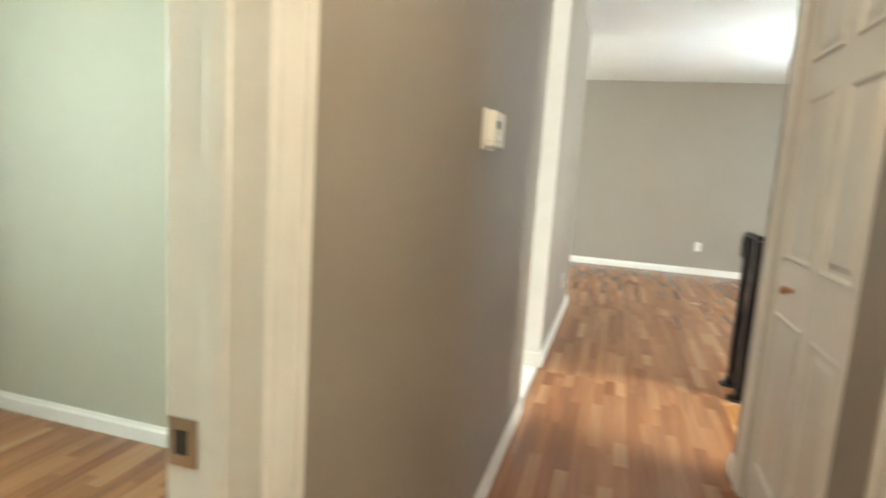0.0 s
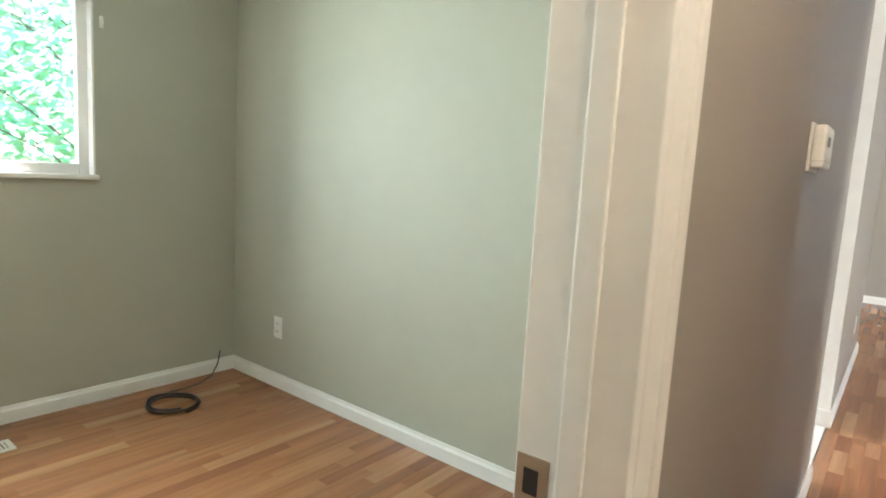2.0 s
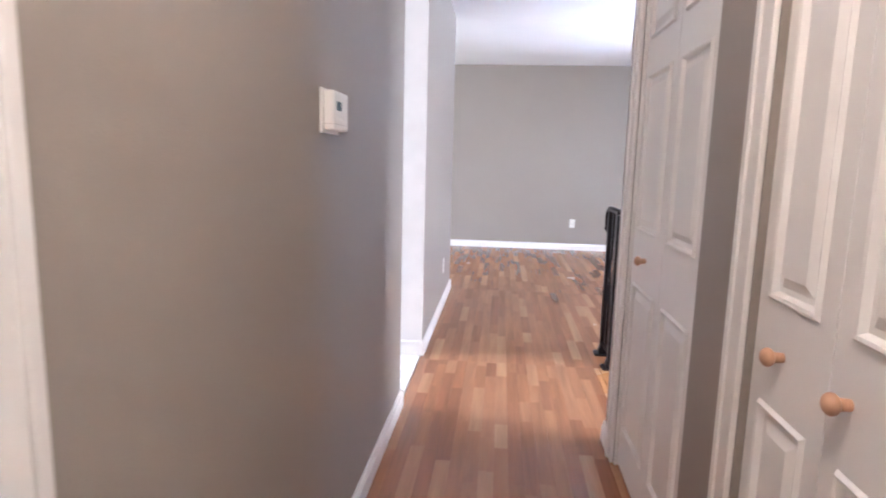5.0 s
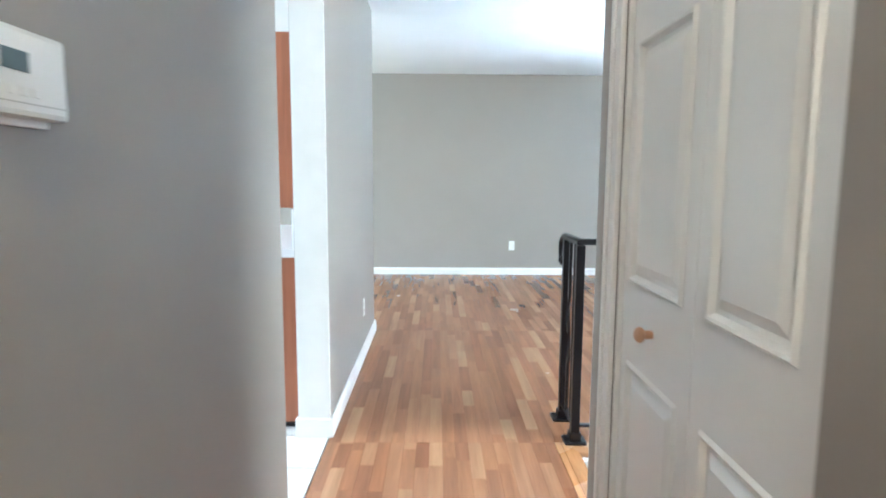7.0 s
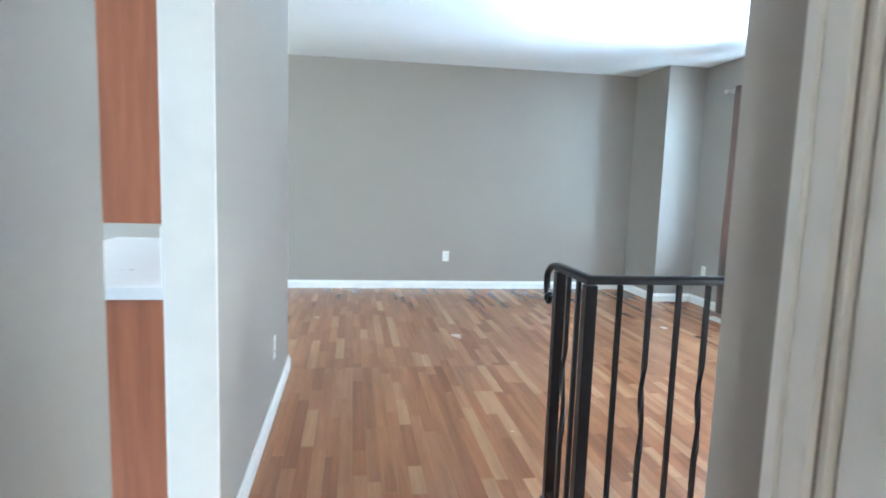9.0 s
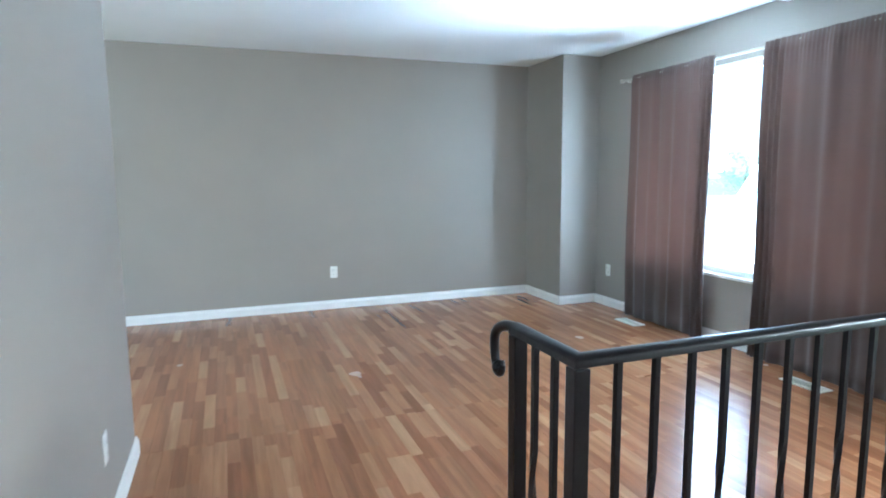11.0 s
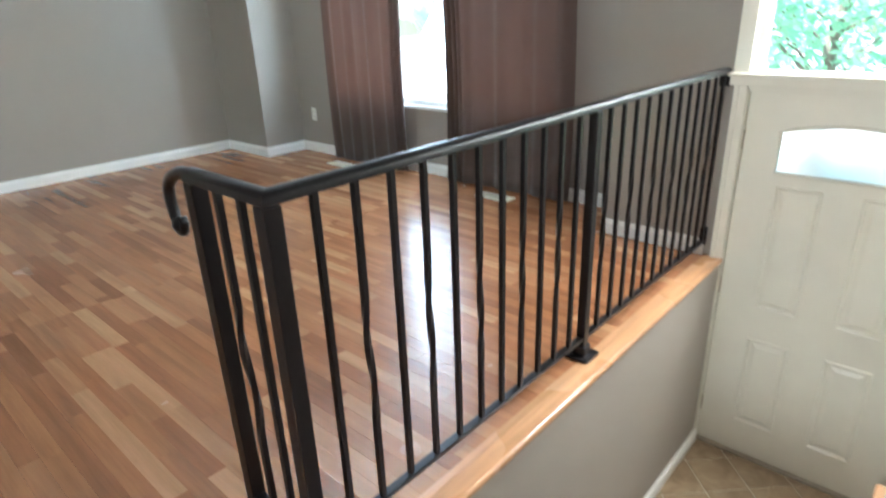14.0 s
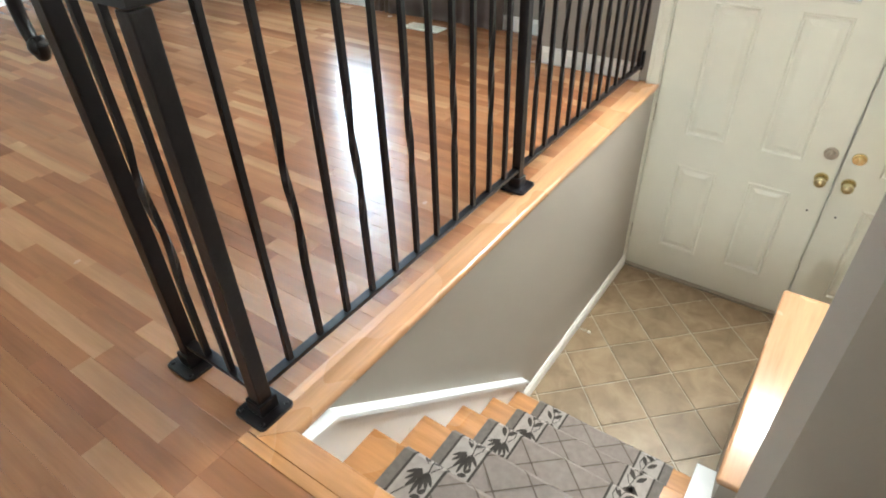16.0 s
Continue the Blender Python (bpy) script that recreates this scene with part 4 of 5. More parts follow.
part("seam", boxes((HW + 0.0085, HW + 0.0346, T0 + 0.0115, T1 + 0.0005, TB + 0.022, TB + 0.0235)), SOCKET, body)


def floor_register(x, y, label, length=0.27, width=0.115):
    th = thing("floor_register", label, "vent", (x, y, 0.002), "floor registers")
    z = 0.001
    bm = bmesh.new()
    for xa, xb, ya, yb in ((x - width / 2, x + width / 2, y - length / 2, y - length / 2 + 0.02), (x - width / 2, x + width / 2, y + length / 2 - 0.02, y + length / 2),
                           (x - width / 2, x - width / 2 + 0.02, y - length / 2 + 0.02, y + length / 2 - 0.02), (x + width / 2 - 0.02, x + width / 2, y - length / 2 + 0.02, y + length / 2 - 0.02)):
        box(bm, xa, xb, ya, yb, z, z + 0.006, 0.0015)
    part("frame", bm, REGISTER, th)
    part("duct", boxes((x - width / 2 + 0.015, x + width / 2 - 0.015, y - length / 2 + 0.015, y + length / 2 - 0.015, z, z + 0.0012)), DARK, th)
    n = 15
    for k in range(n):
        yy = y - length / 2 + 0.028 + (length - 0.056) * k / (n - 1)
        part("slat", boxes((x - width / 2 + 0.02, x + width / 2 - 0.02, yy - 0.004, yy + 0.004, z + 0.0015, z + 0.005)), REGISTER, th)
    return th


floor_register(4.765, 7.93, "tan metal floor register below the curtain")
floor_register(4.758, 6.265, "tan metal floor register below the window bay")
floor_register(-1.455, 1.90, "tan metal floor register under the bedroom window", 0.26, 0.11)

cord = thing("cord_coil", "dark coiled cable lying on the bedroom floor", "cable", (-1.40, 2.66, 0))
pts = []
for k in range(160):
    a = k / 40 * 2 * math.pi
    r = 0.112 + 0.007 * math.sin(a * 1.7 + 1)
    pts.append((-1.40 + r * math.cos(a), 2.66 + r * math.sin(a) * 0.98, 0.006 + 0.009 * (k / 40) * 0.55 + 0.002 * math.sin(a * 2.3)))
part("coil", tube(pts, 0.0055, 6), CORD, cord, smooth=180)
tail = [(-1.508, 2.695, 0.03), (-1.53, 2.78, 0.018), (-1.565, 2.89, 0.012), (-1.615, 2.98, 0.02), (-1.668, 3.045, 0.05), (-1.680, 3.062, 0.085), (-1.684, 3.07, 0.125)]
part("tail", tube(tail, 0.0035, 6), CORD, cord, smooth=180)

stop = thing("door_stop", "small spring door stop on the landing baseboard", "door stop", (3.89, YL, LAND + 0.04))
part("spring", tube([(3.89 + 0.005 * math.cos(k * 0.9), YL - 0.005 - 0.0011 * k, LAND + 0.038 + 0.005 * math.sin(k * 0.9)) for k in range(58)], 0.0014, 5), STEEL, stop, smooth=60)
bm = bmesh.new()
cyl(bm, (3.89, YL - 0.068, LAND + 0.038), (3.89, YL - 0.080, LAND + 0.038), 0.0075, n=12)
part("tip", bm, PLASTIC, stop, "white rubber tip", smooth=40)

# ---- bedroom window ----
bw = thing("window_2", "white framed bedroom window with a raised shade", "window", (BX, 1.95, BWZ0), kind="structure")
bm = bmesh.new()
for ya, yb, za, zb in ((BW0, BW0 + 0.05, BWZ0, BWZ1), (BW1 - 0.05, BW1, BWZ0, BWZ1), (BW0 + 0.05, BW1 - 0.05, BWZ0, BWZ0 + 0.055), (BW0 + 0.05, BW1 - 0.05, BWZ1 - 0.05, BWZ1)):
    box(bm, BX - 0.10, BX - 0.05, ya, yb, za, zb, 0.005)
part("window_frame", bm, TRIM, bw)
part("lining", boxes((BX - 0.05, BX + 0.001, BW0 - 0.002, BW0 + 0.008, BWZ0, BWZ1), (BX - 0.05, BX + 0.001, BW1 - 0.008, BW1 + 0.002, BWZ0, BWZ1), (BX - 0.05, BX + 0.001, BW0 + 0.008, BW1 - 0.008, BWZ1 - 0.008, BWZ1 + 0.002), bevel=0.002), TRIM, bw)
part("window_sill", boxes((BX - 0.05, BX + 0.022, BW0 - 0.01, BW1 + 0.01, BWZ0 - 0.014, BWZ0 + 0.008), bevel=0.005), TRIM, bw)
pane = part("pane", boxes((BX - 0.078, BX - 0.073, BW0 + 0.045, BW1 - 0.045, BWZ0 + 0.05, BWZ1 - 0.045)), GLASS, bw)
pane.visible_shadow = False
blind = thing("window_blind", "white raised mini blind at the window head", "blind", (BX, 1.95, 1.9))
part("head_rail", boxes((BX - 0.040, BX - 0.006, BW0 + 0.012, BW1 - 0.012, 1.925, BWZ1 - 0.009), bevel=0.003), PLASTIC, blind)
for k in range(9):
    part("slat", boxes((BX - 0.038, BX - 0.010, BW0 + 0.015, BW1 - 0.015, 1.862 + k * 0.007, 1.866 + k * 0.007)), PLASTIC, blind)
part("bottom_rail", boxes((BX - 0.038, BX - 0.010, BW0 + 0.014, BW1 - 0.014, 1.845, 1.860), bevel=0.003), PLASTIC, blind)
hook = thing("cord_cleat", "small white cord cleat on the bedroom wall", "hook", (BX, 2.485, 1.77))
part("base", boxes((BX + 0.001, BX + 0.006, 2.477, 2.493, 1.745, 1.795), bevel=0.002), PLASTIC, hook)
part("horn", boxes((BX + 0.006, BX + 0.020, 2.480, 2.490, 1.765, 1.775), bevel=0.002), PLASTIC, hook)

# ---- hall closets with folding doors ----


def bifold_leaf(y0, y1, knob_y, label, group):
    """One leaf of a folding door: three moulded panels and a turned knob."""
    th = thing("closet_door", label, "closet door", (CW + 0.01, (y0 + y1) / 2, 0.012), group)
    m = min(0.048, (y1 - y0) * 0.17)
    panels = [(y0 + m, y1 - m, za, zb) for za, zb in ((0.17, 0.75), (0.94, 1.485), (1.60, 1.90))]
    bm = bmesh.new()
    panel_sheet(bm, CW + 0.012, y0 + 0.0007, y1 - 0.0007, 0.014, DH - 0.012, panels, 0.032)
    part("leaf", bm, CLOSET_WHITE, th)
    for p in panels:
        bm = bmesh.new()
        raised_panel(bm, *p, CW + 0.012)
        part("panel", bm, CLOSET_WHITE, th)
    if knob_y:
        bm = bmesh.new()
        cyl(bm, (CW + 0.012, knob_y, 0.85), (CW - 0.006, knob_y, 0.85), 0.009, 0.010, 14)
        bmesh.ops.create_uvsphere(bm, u_segments=16, v_segments=10, radius=0.017, matrix=Matrix.Translation((CW - 0.014, knob_y, 0.85)) @ Matrix.Diagonal((0.72, 1, 1, 1)))
        part("knob", bm, KNOB_WOOD, th, "turned wooden knob", smooth=60)
    return th


bifold_leaf(3.295, 3.683, 3.49, "cream folding closet door leaf with wooden knob", "linen closet leaves")
bifold_leaf(2.945, 3.293, None, "cream folding closet door leaf, panelled", "linen closet leaves")
bifold_leaf(2.355, 2.612, 2.50, "cream folding closet door leaf with wooden knob", "coat closet leaves")
bifold_leaf(2.095, 2.353, 2.30, "cream folding closet door leaf with wooden knob", "coat closet leaves")
bifold_leaf(1.803, 2.093, None, "cream folding closet door leaf, panelled", "coat closet leaves")
bifold_leaf(1.51, 1.801, None, "cream folding closet door leaf, panelled", "coat closet leaves")
cf = thing("door_frame", "white moulded casing round the linen closet", "door frame", (CW, 3.3, 0), kind="structure")
bm = bmesh.new()
w = 0.062
box(bm, CW - 0.015, CW - 0.001, 3.700, 3.700 + w, 0, DH + w, 0.004)
box(bm, CW - 0.022, CW - 0.013, 3.700 + w - 0.022, 3.700 + w, 0, DH + w, 0.003)
box(bm, CW - 0.015, CW - 0.001, 2.93, 3.700, DH, DH + w, 0.004)
part("casing", bm, TRIM, cf)
part("jamb", boxes((CW, CW2 - 0.002, 3.687, 3.699, 0, DH), (CW, CW2 - 0.002, 2.929, 2.941, 0, DH), bevel=0.001), TRIM, cf)
cf = thing("door_frame", "white moulded casing round the coat closet", "door frame", (CW, 2.0, 0), kind="structure")
bm = bmesh.new()
casing(bm, CW, 1.50, 2.62, 0, DH, -1)
part("casing", bm, TRIM, cf)

# ---- kitchen, through the opening ----
kb = thing("base_cabinet", "cherry stained kitchen base cabinet", "cabinet", (0.6, 5.6, 0))
part("body", boxes((0.28, 0.895, 4.935, 6.3, 0.035, 0.815), bevel=0.002), CABINET, kb)
part("toe_kick", boxes((0.34, 0.895, 4.96, 6.3, 0.0, 0.034)), DARK, kb)
for k in range(3):
    part("door", boxes((0.262, 0.279, 4.95 + 0.45 * k, 5.37 + 0.45 * k, 0.06, 0.80), bevel=0.004), CABINET, kb)
structure("worktop", boxes((0.25, 0.895, 4.925, 6.3, 0.817, 0.856), (0.876, 0.898, 4.925, 6.3, 0.857, 1.035), bevel=0.003), COUNTER, "white laminate worktop with an upstand", "worktop")
kw = thing("wall_cabinet", "cherry stained kitchen wall cabinet", "cabinet", (0.7, 5.6, 1.04))
part("body", boxes((0.56, 0.898, 4.935, 6.3, 1.042, 1.81), bevel=0.002), CABINET, kw)
for k in range(3):
    part("door", boxes((0.542, 0.559, 4.95 + 0.45 * k, 5.37 + 0.45 * k, 1.05, 1.80), bevel=0.004), CABINET, kw)

# ---- hall ceiling light: unseen, added for the warm light on the hall walls ----
hl = thing("ceiling_light", "unseen frosted dome light added over the hall", "lamp", (1.38, 1.66, H1))
GLOW = surface("lit frosted glass", (0.9, 0.85, 0.75), 0.3, var=0.02)
GLOW.node_tree.nodes["Principled BSDF"].inputs["Emission Color"].default_value = (1.0, 0.78, 0.52, 1)
GLOW.node_tree.nodes["Principled BSDF"].inputs["Emission Strength"].default_value = 1.5
bm = bmesh.new()
bmesh.ops.create_uvsphere(bm, u_segments=28, v_segments=14, radius=0.15, matrix=Matrix.Translation((1.38, 1.66, H1 - 0.012)) @ Matrix.Diagonal((1, 1, 0.5, 1)))
bmesh.ops.delete(bm, geom=[v for v in bm.verts if v.co.z > H1 - 0.011], context="VERTS")
dome = part("dome", bm, GLOW, hl, smooth=180)
bm = bmesh.new()
cyl(bm, (1.38, 1.66, H1 - 0.002), (1.38, 1.66, H1 - 0.018), 0.165, 0.16, 32)
part("base_ring", bm, STEEL, hl, smooth=40)
dome.visible_shadow = False
# bulb of the added fixture, placed to warm the wall but only graze the jamb
bulb = new("bulb", bpy.data.lights.new("bulb", "POINT"))
bulb.data.energy, bulb.data.color, bulb.data.shadow_soft_size = 5.6, (1.0, 0.82, 0.61), 0.06
bulb.location = (1.38, 1.66, H1 - 0.16)

# ---- stair carpet runner ----
CY0, CY1 = SN + 0.105, YL - 0.115


def runner_line(off):
    """The runner's path down the stairs, as x, z points lifted by off."""
    pts = []
    for i in range(5):
        z, x = -DROP - RISE * (i + 1), XS - 0.02 + RUN * i
        pts += [(x + off, z + RISE - 0.042), (x + off, z + 0.012 + off * 0.4), (x + 0.012 + off, z + off), (x + RUN + 0.018, z + off), (x + RUN + 0.028 + off * 0.7, z - 0.006), (x + RUN + 0.028 + off * 0.7, z - 0.026), (x + RUN + 0.004 + off, z - 0.036)]
    x = XS - 0.02 + RUN * 5
    pts += [(x + off, LAND + RISE - 0.04), (x + off, LAND + 0.004)]
    return pts


def runner_strip(y0, y1, off):
    """A strip of the runner between y0 and y1, 5 mm thick."""
    bm = bmesh.new()
    top, low = runner_line(off), runner_line(off - 0.005)
    rows = [[bm.verts.new(v) for v in ((x, y0, z), (x, y1, z), (u, y1, w), (u, y0, w))] for (x, z), (u, w) in zip(top, low)]
    for a, b in zip(rows, rows[1:]):
        for k in range(4):
            bm.faces.new((a[k], a[(k + 1) % 4], b[(k + 1) % 4], b[k]))
    bm.faces.new(rows[0]), bm.faces.new(rows[-1][::-1])
    return bm


carpet = thing("stair_runner", "taupe carpet runner with leaf border on the stairs", "carpet", (2.7, (CY0 + CY1) / 2, -0.6))
part("carpet_pad", runner_strip(CY0 + 0.03, CY1 - 0.03, 0.0075), CARPET, carpet)
for ya, yb in ((CY0, CY0 + 0.03), (CY1 - 0.03, CY1)):
    part("binding", runner_strip(ya, yb, 0.008), PIPING, carpet, "charcoal bound edge")
for ya, yb in ((CY0 + 0.036, CY0 + 0.125), (CY1 - 0.125, CY1 - 0.036)):
    part("border_band", runner_strip(ya, yb, 0.0088), CARPET_PALE, carpet, "pale border band")
for yc in (CY0 + 0.034, CY0 + 0.130, CY1 - 0.130, CY1 - 0.034):
    part("border_line", runner_strip(yc - 0.0035, yc + 0.0035, 0.0096), CARPET_LINE, carpet, "dark woven line")


def on_runner(s, off=0.0102):
    """The point s metres down the runner's surface: x, z."""
    prof = runner_line(off)
    for (xa, za), (xb, zb) in zip(prof, prof[1:]):
        d = math.hypot(xb - xa, zb - za)
        if s <= d:
            return xa + (xb - xa) * s / d, za + (zb - za) * s / d
        s -= d
    return prof[-1]


def woven(stroke, width):
    """A woven stroke laid on the runner; stroke is a list of (s, y)."""
    bm = bmesh.new()
    pts = []
    for (s0, y0), (s1, y1) in zip(stroke, stroke[1:]):
        n = max(2, int(math.hypot(s1 - s0, y1 - y0) / 0.008))
        pts += [(s0 + (s1 - s0) * k / n, y0 + (y1 - y0) * k / n) for k in range(n)]
    pts.append(stroke[-1])
    rows = []
    for i, (s, y) in enumerate(pts):
        a, b = pts[max(0, i - 1)], pts[min(len(pts) - 1, i + 1)]
        ds, dy = b[0] - a[0], b[1] - a[1]
        L = math.hypot(ds, dy) or 1
        w = width(i / max(1, len(pts) - 1)) if callable(width) else width
        row = []
        for sg in (-1, 1):
            ss, yy = s + sg * w * dy / L, y - sg * w * ds / L
            x, z = on_runner(max(0, ss))
            row.append(bm.verts.new((x, yy, z)))
        rows.append(row)
    for a, b in zip(rows, rows[1:]):
        bm.faces.new((a[0], a[1], b[1], b[0]))
    return bm


def joined(items):
    out = bmesh.new()
    for bm in items:
        me = bpy.data.meshes.new("tmp")
        bm.to_mesh(me)
        bm.free()
        out.from_mesh(me)
        bpy.data.meshes.remove(me)
    return out


LENGTH = 2.15
bits = []
lo, hi = CY0 + 0.134, CY1 - 0.134
step, span = 0.15, hi - lo
k = -6
while k * step < LENGTH:  # diamond lattice over the field
    for sg in (1, -1):
        s0 = k * step
        pa, pb = (s0, lo if sg > 0 else hi), (s0 + span * 0.9, hi if sg > 0 else lo)
        f0, f1 = max(0.0, -s0 / (span * 0.9)), min(1.0, (LENGTH - s0) / (span * 0.9))
        if f1 - f0 > 0.05:
            bits.append(woven([(pa[0] + (pb[0] - pa[0]) * f, pa[1] + (pb[1] - pa[1]) * f) for f in (f0, (f0 + f1) / 2, f1)], 0.0022))
    k += 1
part("lattice", joined(bits), CARPET_LATTICE, carpet, "dark woven diamond lattice")


def leaf_blade(s, y, angle, length, width):
    c, d = math.cos(angle), math.sin(angle)
    return woven([(s, y), (s + c * length * 0.5, y + d * length * 0.5), (s + c * length, y + d * length)], lambda f: 0.0015 + width * math.sin(math.pi * min(1, f * 0.97 + 0.02)))


rnd = random.Random(5)
for yc, flip in ((CY0 + 0.082, 1), (CY1 - 0.082, -1)):
    bits = []
    s = 0.02
    while s < LENGTH - 0.1:  # a trailing stem, a feathery leaf spray and two buds on curled stalks
        bits.append(woven([(s, yc - flip * 0.030), (s + 0.04, yc - flip * 0.010), (s + 0.09, yc + flip * 0.016), (s + 0.14, yc + flip * 0.006), (s + 0.185, yc - flip * 0.024), (s + 0.203, yc - flip * 0.030)], 0.0017))
        for k in range(7):
            a = -1.15 + 2.3 * k / 6
            bits.append(leaf_blade(s + 0.085 + 0.004 * abs(k - 3), yc + flip * (0.004 + 0.0025 * (k - 3)), math.pi + a * 0.75 + rnd.uniform(-0.06, 0.06), 0.060 - 0.006 * abs(k - 3), 0.0042))
        for ds, dy, a, ln, w in ((0.125, 0.010, 0.55, 0.040, 0.007), (0.118, 0.000, -0.65, 0.042, 0.007), (0.150, -0.004, 0.15, 0.036, 0.0065), (0.020, 0.012, 1.1, 0.026, 0.006), (0.036, 0.026, 0.5, 0.022, 0.005), (0.17, 0.022, -1.9, 0.03, 0.005), (0.185, -0.012, -0.9, 0.02, 0.005)):
            bits.append(leaf_blade(s + ds, yc + flip * dy, a * flip + rnd.uniform(-0.1, 0.1), ln, w))
        bits.append(woven([(s + 0.10, yc + flip * 0.02), (s + 0.125, yc + flip * 0.033), (s + 0.15, yc + flip * 0.030), (s + 0.158, yc + flip * 0.018)], 0.0014))
        s += 0.203
    part("leaf_pattern", joined(bits), CARPET_LINE, carpet, "dark woven leaves")

# ---- outside ----
structure("ground", boxes((-300, 300, -300, 300, -1.6, -1.42)), GRASS, "mown lawn round the house", "ground")
structure("pavement", boxes((X0 + 0.2, 8.0, 2.2, 5.2, -1.43, -1.24), (8.0, 60.0, 2.0, 60.0, -1.43, -1.40), (X1 + 0.2, 8.0, 5.2, 60.0, -1.43, -1.40)), CONCRETE, "pale concrete entry walk", "pavement")


def tree(x, y, height, spread, leaves, seed, label):
    rnd = random.Random(seed)
    th = thing("tree", label, "tree", (x, y, -1.42), "garden trees")
    base = Vector((x, y, -1.42))
    bits = [tube([base + Vector((0.05 * math.sin(k), 0.04 * math.cos(k * 1.3), height * 0.62 * k / 7)) for k in range(8)], lambda f: 0.16 - 0.10 * f, 9)]
    tips = []
    for i in range(16):
        z = height * rnd.uniform(0.22, 0.6)
        a = i * 2.4 + rnd.uniform(-0.3, 0.3)
        ln = spread * rnd.uniform(0.55, 1.0)
        pts = [base + Vector((math.cos(a) * ln * f, math.sin(a) * ln * f, z + height * 0.26 * f ** 0.8 + 0.06 * math.sin(9 * f + i))) for f in (0, 0.25, 0.5, 0.75, 1.0)]
        bits.append(tube(pts, lambda f: 0.015 * (1 - f) + 0.005, 6))
        tips += pts[2:]
        for p in (pts[2], pts[3]):
            q = p + Vector((rnd.uniform(-0.6, 0.6), rnd.uniform(-0.6, 0.6), rnd.uniform(0.1, 0.7)))
            bits.append(tube([p, (p + q) / 2 + Vector((0, 0, 0.05)), q], lambda f: 0.010 * (1 - f) + 0.003, 5))
            tips.append(q)
    part("trunk", joined(bits), BARK, th, smooth=60)
    co, faces = [], []
    for i in range(leaves):
        c = rnd.choice(tips) + Vector((rnd.gauss(0, 0.34), rnd.gauss(0, 0.34), rnd.gauss(0, 0.28)))
        m = Euler((rnd.uniform(-0.9, 0.9), rnd.uniform(-0.9, 0.9), rnd.uniform(0, 6.28))).to_matrix()
        s = rnd.uniform(0.05, 0.10)
        n0 = len(co)
        for p in ((0, -1, 0), (0.55, -0.35, 0.12), (0.45, 0.4, 0.10), (0, 1, -0.05), (-0.45, 0.4, 0.10), (-0.55, -0.35, 0.12)):
            co.append(c + m @ (Vector(p) * s))
        faces += [(n0, n0 + 1, n0 + 2, n0 + 3), (n0, n0 + 3, n0 + 4, n0 + 5)]
    me = bpy.data.meshes.new("crown")
    me.from_pydata([tuple(v) for v in co], [], faces)
    me.materials.append(LEAF)
    ob = new("crown", me)
    ob.parent = th
    ob.matrix_parent_inverse = th.matrix_basis.inverted()
    return th


tree(-6.2, 4.6, 5.6, 2.3, 3600, 11, "leafy green maple outside the bedroom window")
tree(-9.0, 1.8, 6.5, 2.8, 4200, 12, "leafy green maple beyond the bedroom window")
tree(-10.5, 6.8, 7.0, 3.0, 4200, 15, "leafy green maple at the garden's edge")
tree(12.0, 0.8, 6.5, 4.0, 6500, 13, "leafy green tree before the front door")
tree(11.8, 5.6, 4.6, 2.6, 5000, 14, "low leafy green tree before the entry walk")
tree(34.0, 33.4, 5.2, 3.2, 5000, 16, "leafy green tree far across the drive")

# ---- floor boards and tiles ----


def clip(x0, x1, y0, y1, zones):
    for a0, a1, b0, b1 in zones:
        xa, xb, ya, yb = max(x0, a0), min(x1, a1), max(y0, b0), min(y1, b1)
        if xb - xa > 0.004 and yb - ya > 0.01:
            yield xa, xb, ya, yb


def board_verts(x0, x1, y0, y1, top=0.0, deep=0.006, g=0.0002, c=0.00012):
    x0, x1, y0, y1 = x0 + g, x1 - g, y0 + g, y1 - g
    lo = [(x0, y0, top - deep), (x1, y0, top - deep), (x1, y1, top - deep), (x0, y1, top - deep)]
    mid = [(x0, y0, top - c), (x1, y0, top - c), (x1, y1, top - c), (x0, y1, top - c)]
    hi = [(x0 + c, y0 + c, top), (x1 - c, y0 + c, top), (x1 - c, y1 - c, top), (x0 + c, y1 - c, top)]
    return lo + mid + hi


BOARD_FACES = [(8, 9, 10, 11)] + [(a + k, a + (k + 1) % 4, a + 4 + (k + 1) % 4, a + 4 + k) for a in (0, 4) for k in range(4)]
W = 0.0572
NEAR = (1.05, 3.05, 4.9, 7.4)
boards_near, boards_rest = [], []
rnd = random.Random(21)
zones = [(HW, XS - 0.095, -0.7, YL + 0.095), (HW, X0, YL + 0.095, KN), (-2.1, X0, KN, YF), (X0, X1, YN, YC), (BX, HW2, -0.5, BN), (HW2, HW, BD0, BD1)]
x = -2.1
col = 0
while x < X1:
    y = -0.7 - rnd.uniform(0, 0.4)
    while y < YF:
        ln = rnd.choice((0.22, 0.28, 0.33, 0.38, 0.42, 0.5, 0.6, 0.75, 0.9))
        for r in clip(x, x + W, y, y + ln, zones):
            cx, cy = (r[0] + r[1]) / 2, (r[2] + r[3]) / 2
            (boards_near if NEAR[0] < cx < NEAR[1] and NEAR[2] < cy < NEAR[3] and len(boards_near) < 300 else boards_rest).append(r)
        y += ln
    x += W
co, faces = [], []
for r in boards_rest:
    n0 = len(co)
    co += board_verts(*r)
    faces += [tuple(n0 + k for k in f) for f in BOARD_FACES]
me = bpy.data.meshes.new("floor_boards")
me.from_pydata(co, [], faces)
me.materials.append(OAK)
floor_ob = bpy.data.objects["floor"]
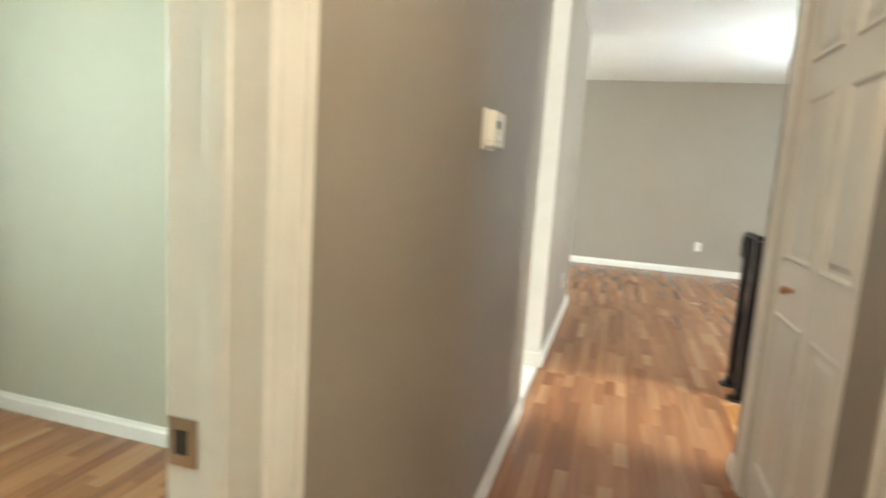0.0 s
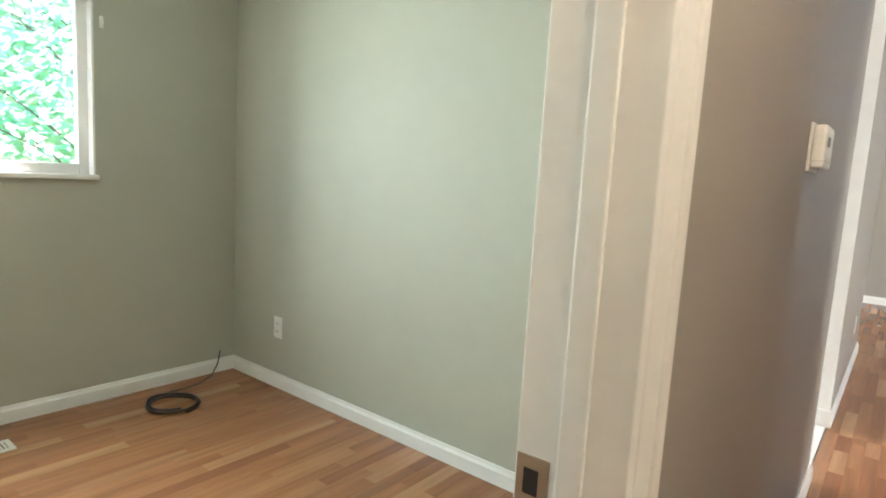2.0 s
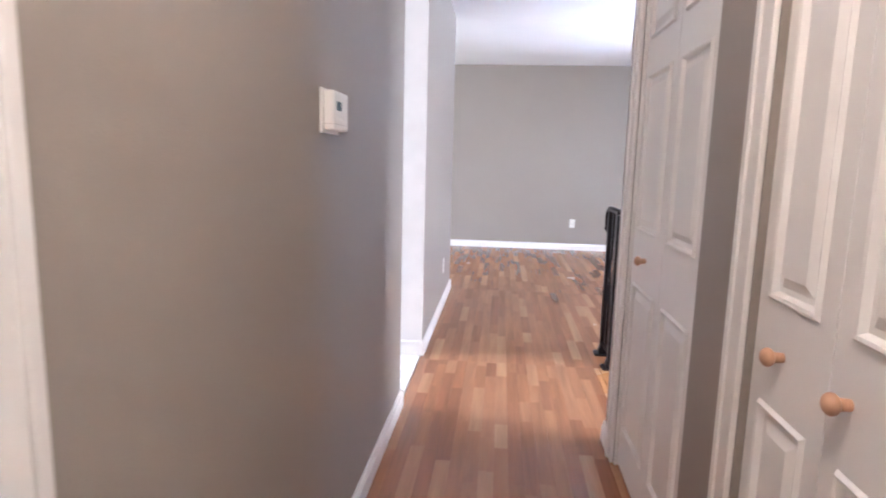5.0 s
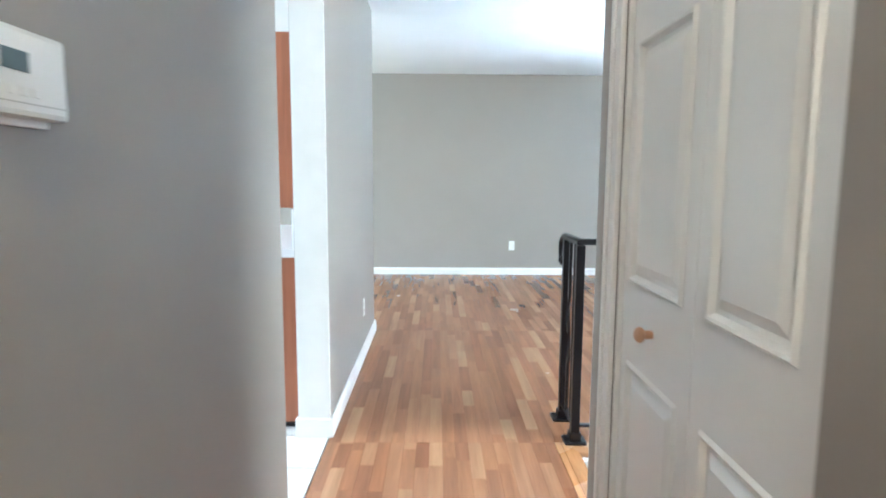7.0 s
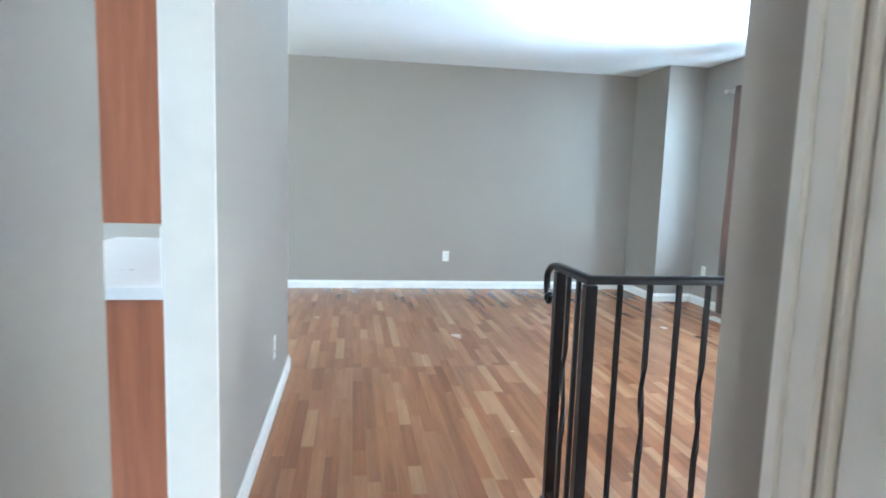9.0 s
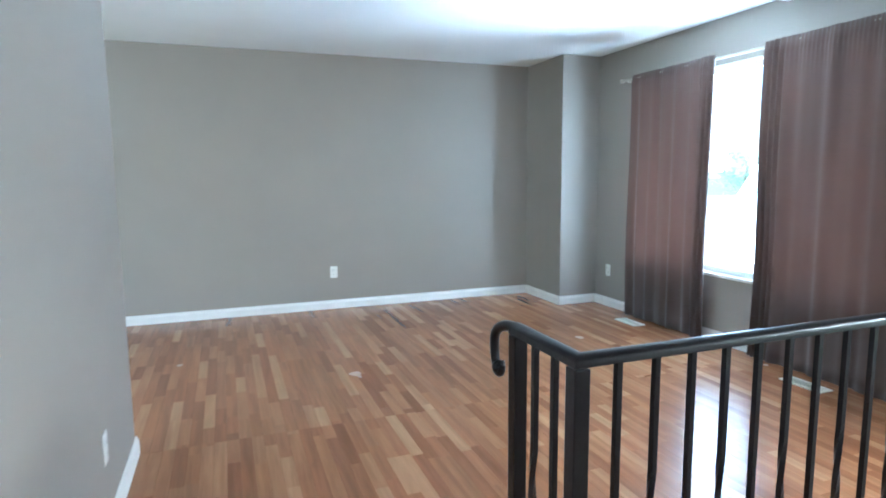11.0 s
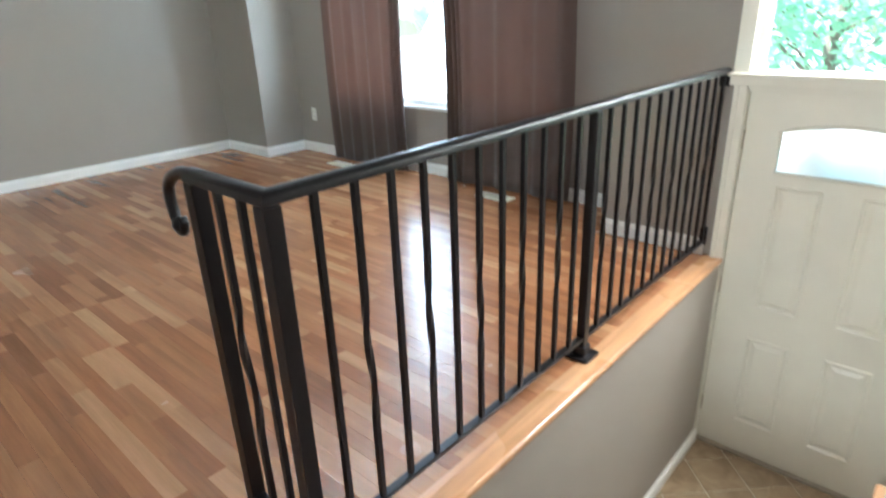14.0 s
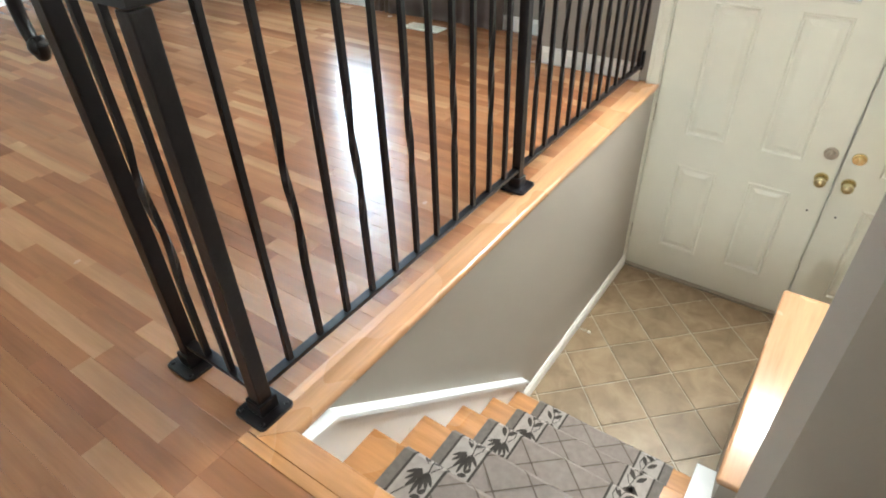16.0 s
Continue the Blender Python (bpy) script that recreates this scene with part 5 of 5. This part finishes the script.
rest = new("floor_boards", me)
rest.parent = floor_ob
tagged(rest, "reddish oak strip boards", kind="stuff")
shared = {}
for x0, x1, y0, y1 in boards_near:
    key = (round(x1 - x0, 4), round(y1 - y0, 4))
    if key not in shared:
        m2 = bpy.data.meshes.new("floor_board")
        hx, hy = key[0] / 2, key[1] / 2
        m2.from_pydata(board_verts(-hx, hx, -hy, hy), [], BOARD_FACES)
        m2.materials.append(OAK)
        shared[key] = m2
    ob = new("floor_board", shared[key])
    ob.location = ((x0 + x1) / 2, (y0 + y1) / 2, 0)
    ob.parent = floor_ob


def tile_grid(parent_name, name, x0, x1, y0, y1, top, size, gap, turn, material, joint=None):
    """Square tiles laid at a turn, cut at the edges of the floor; one mesh a tile."""
    parent = bpy.data.objects[parent_name]
    cx, cy = (x0 + x1) / 2, (y0 + y1) / 2
    n = int(math.hypot(x1 - x0, y1 - y0) / size / 2) + 2
    c, s = math.cos(turn), math.sin(turn)
    if joint:  # a corner where four tiles meet
        cx, cy, n = joint[0] + size * (c - s) / 2, joint[1] + size * (s + c) / 2, n + 4
    for i in range(-n, n + 1):
        for j in range(-n, n + 1):
            h = size / 2 - gap / 2
            poly = []
            for a, b in ((-h, -h), (h, -h), (h, h), (-h, h)):
                u, v = i * size + a, j * size + b
                poly.append((cx + u * c - v * s, cy + u * s + v * c))
            for axis, lim, sg in ((0, x0, 1), (0, x1, -1), (1, y0, 1), (1, y1, -1)):
                out = []
                for k in range(len(poly)):
                    p, q = poly[k - 1], poly[k]
                    ip, iq = sg * (p[axis] - lim) >= 0, sg * (q[axis] - lim) >= 0
                    if ip != iq:
                        f = (lim - p[axis]) / (q[axis] - p[axis])
                        out.append((p[0] + (q[0] - p[0]) * f, p[1] + (q[1] - p[1]) * f))
                    if iq:
                        out.append(q)
                poly = out
                if not poly:
                    break
            if len(poly) < 3:
                continue
            mx, my = sum(p[0] for p in poly) / len(poly), sum(p[1] for p in poly) / len(poly)
            m = len(poly)
            lo = [(p[0], p[1], top - 0.004) for p in poly]
            mid = [(p[0], p[1], top - 0.0012) for p in poly]
            hi = [(mx + (p[0] - mx) * 0.985, my + (p[1] - my) * 0.985, top) for p in poly]
            me = bpy.data.meshes.new(name)
            me.from_pydata(lo + mid + hi, [], [tuple(range(2 * m, 3 * m))] + [(a + k, a + (k + 1) % m, a + m + (k + 1) % m, a + m + k) for a in (0, m) for k in range(m)])
            me.materials.append(material)
            ob = new(name, me)
            ob.parent = parent


tile_grid("landing", "tile", XS - 0.02 + RUN * 5, X0, 2.85, YL + 0.012, LAND, 0.228, 0.006, radians(45), TILE, (3.89, 4.507))
tile_grid("floor_kitchen", "tile", -0.4, HW - 0.006, 4.02, 5.4, 0.0, 0.305, 0.006, 0.0, PALE_TILE)
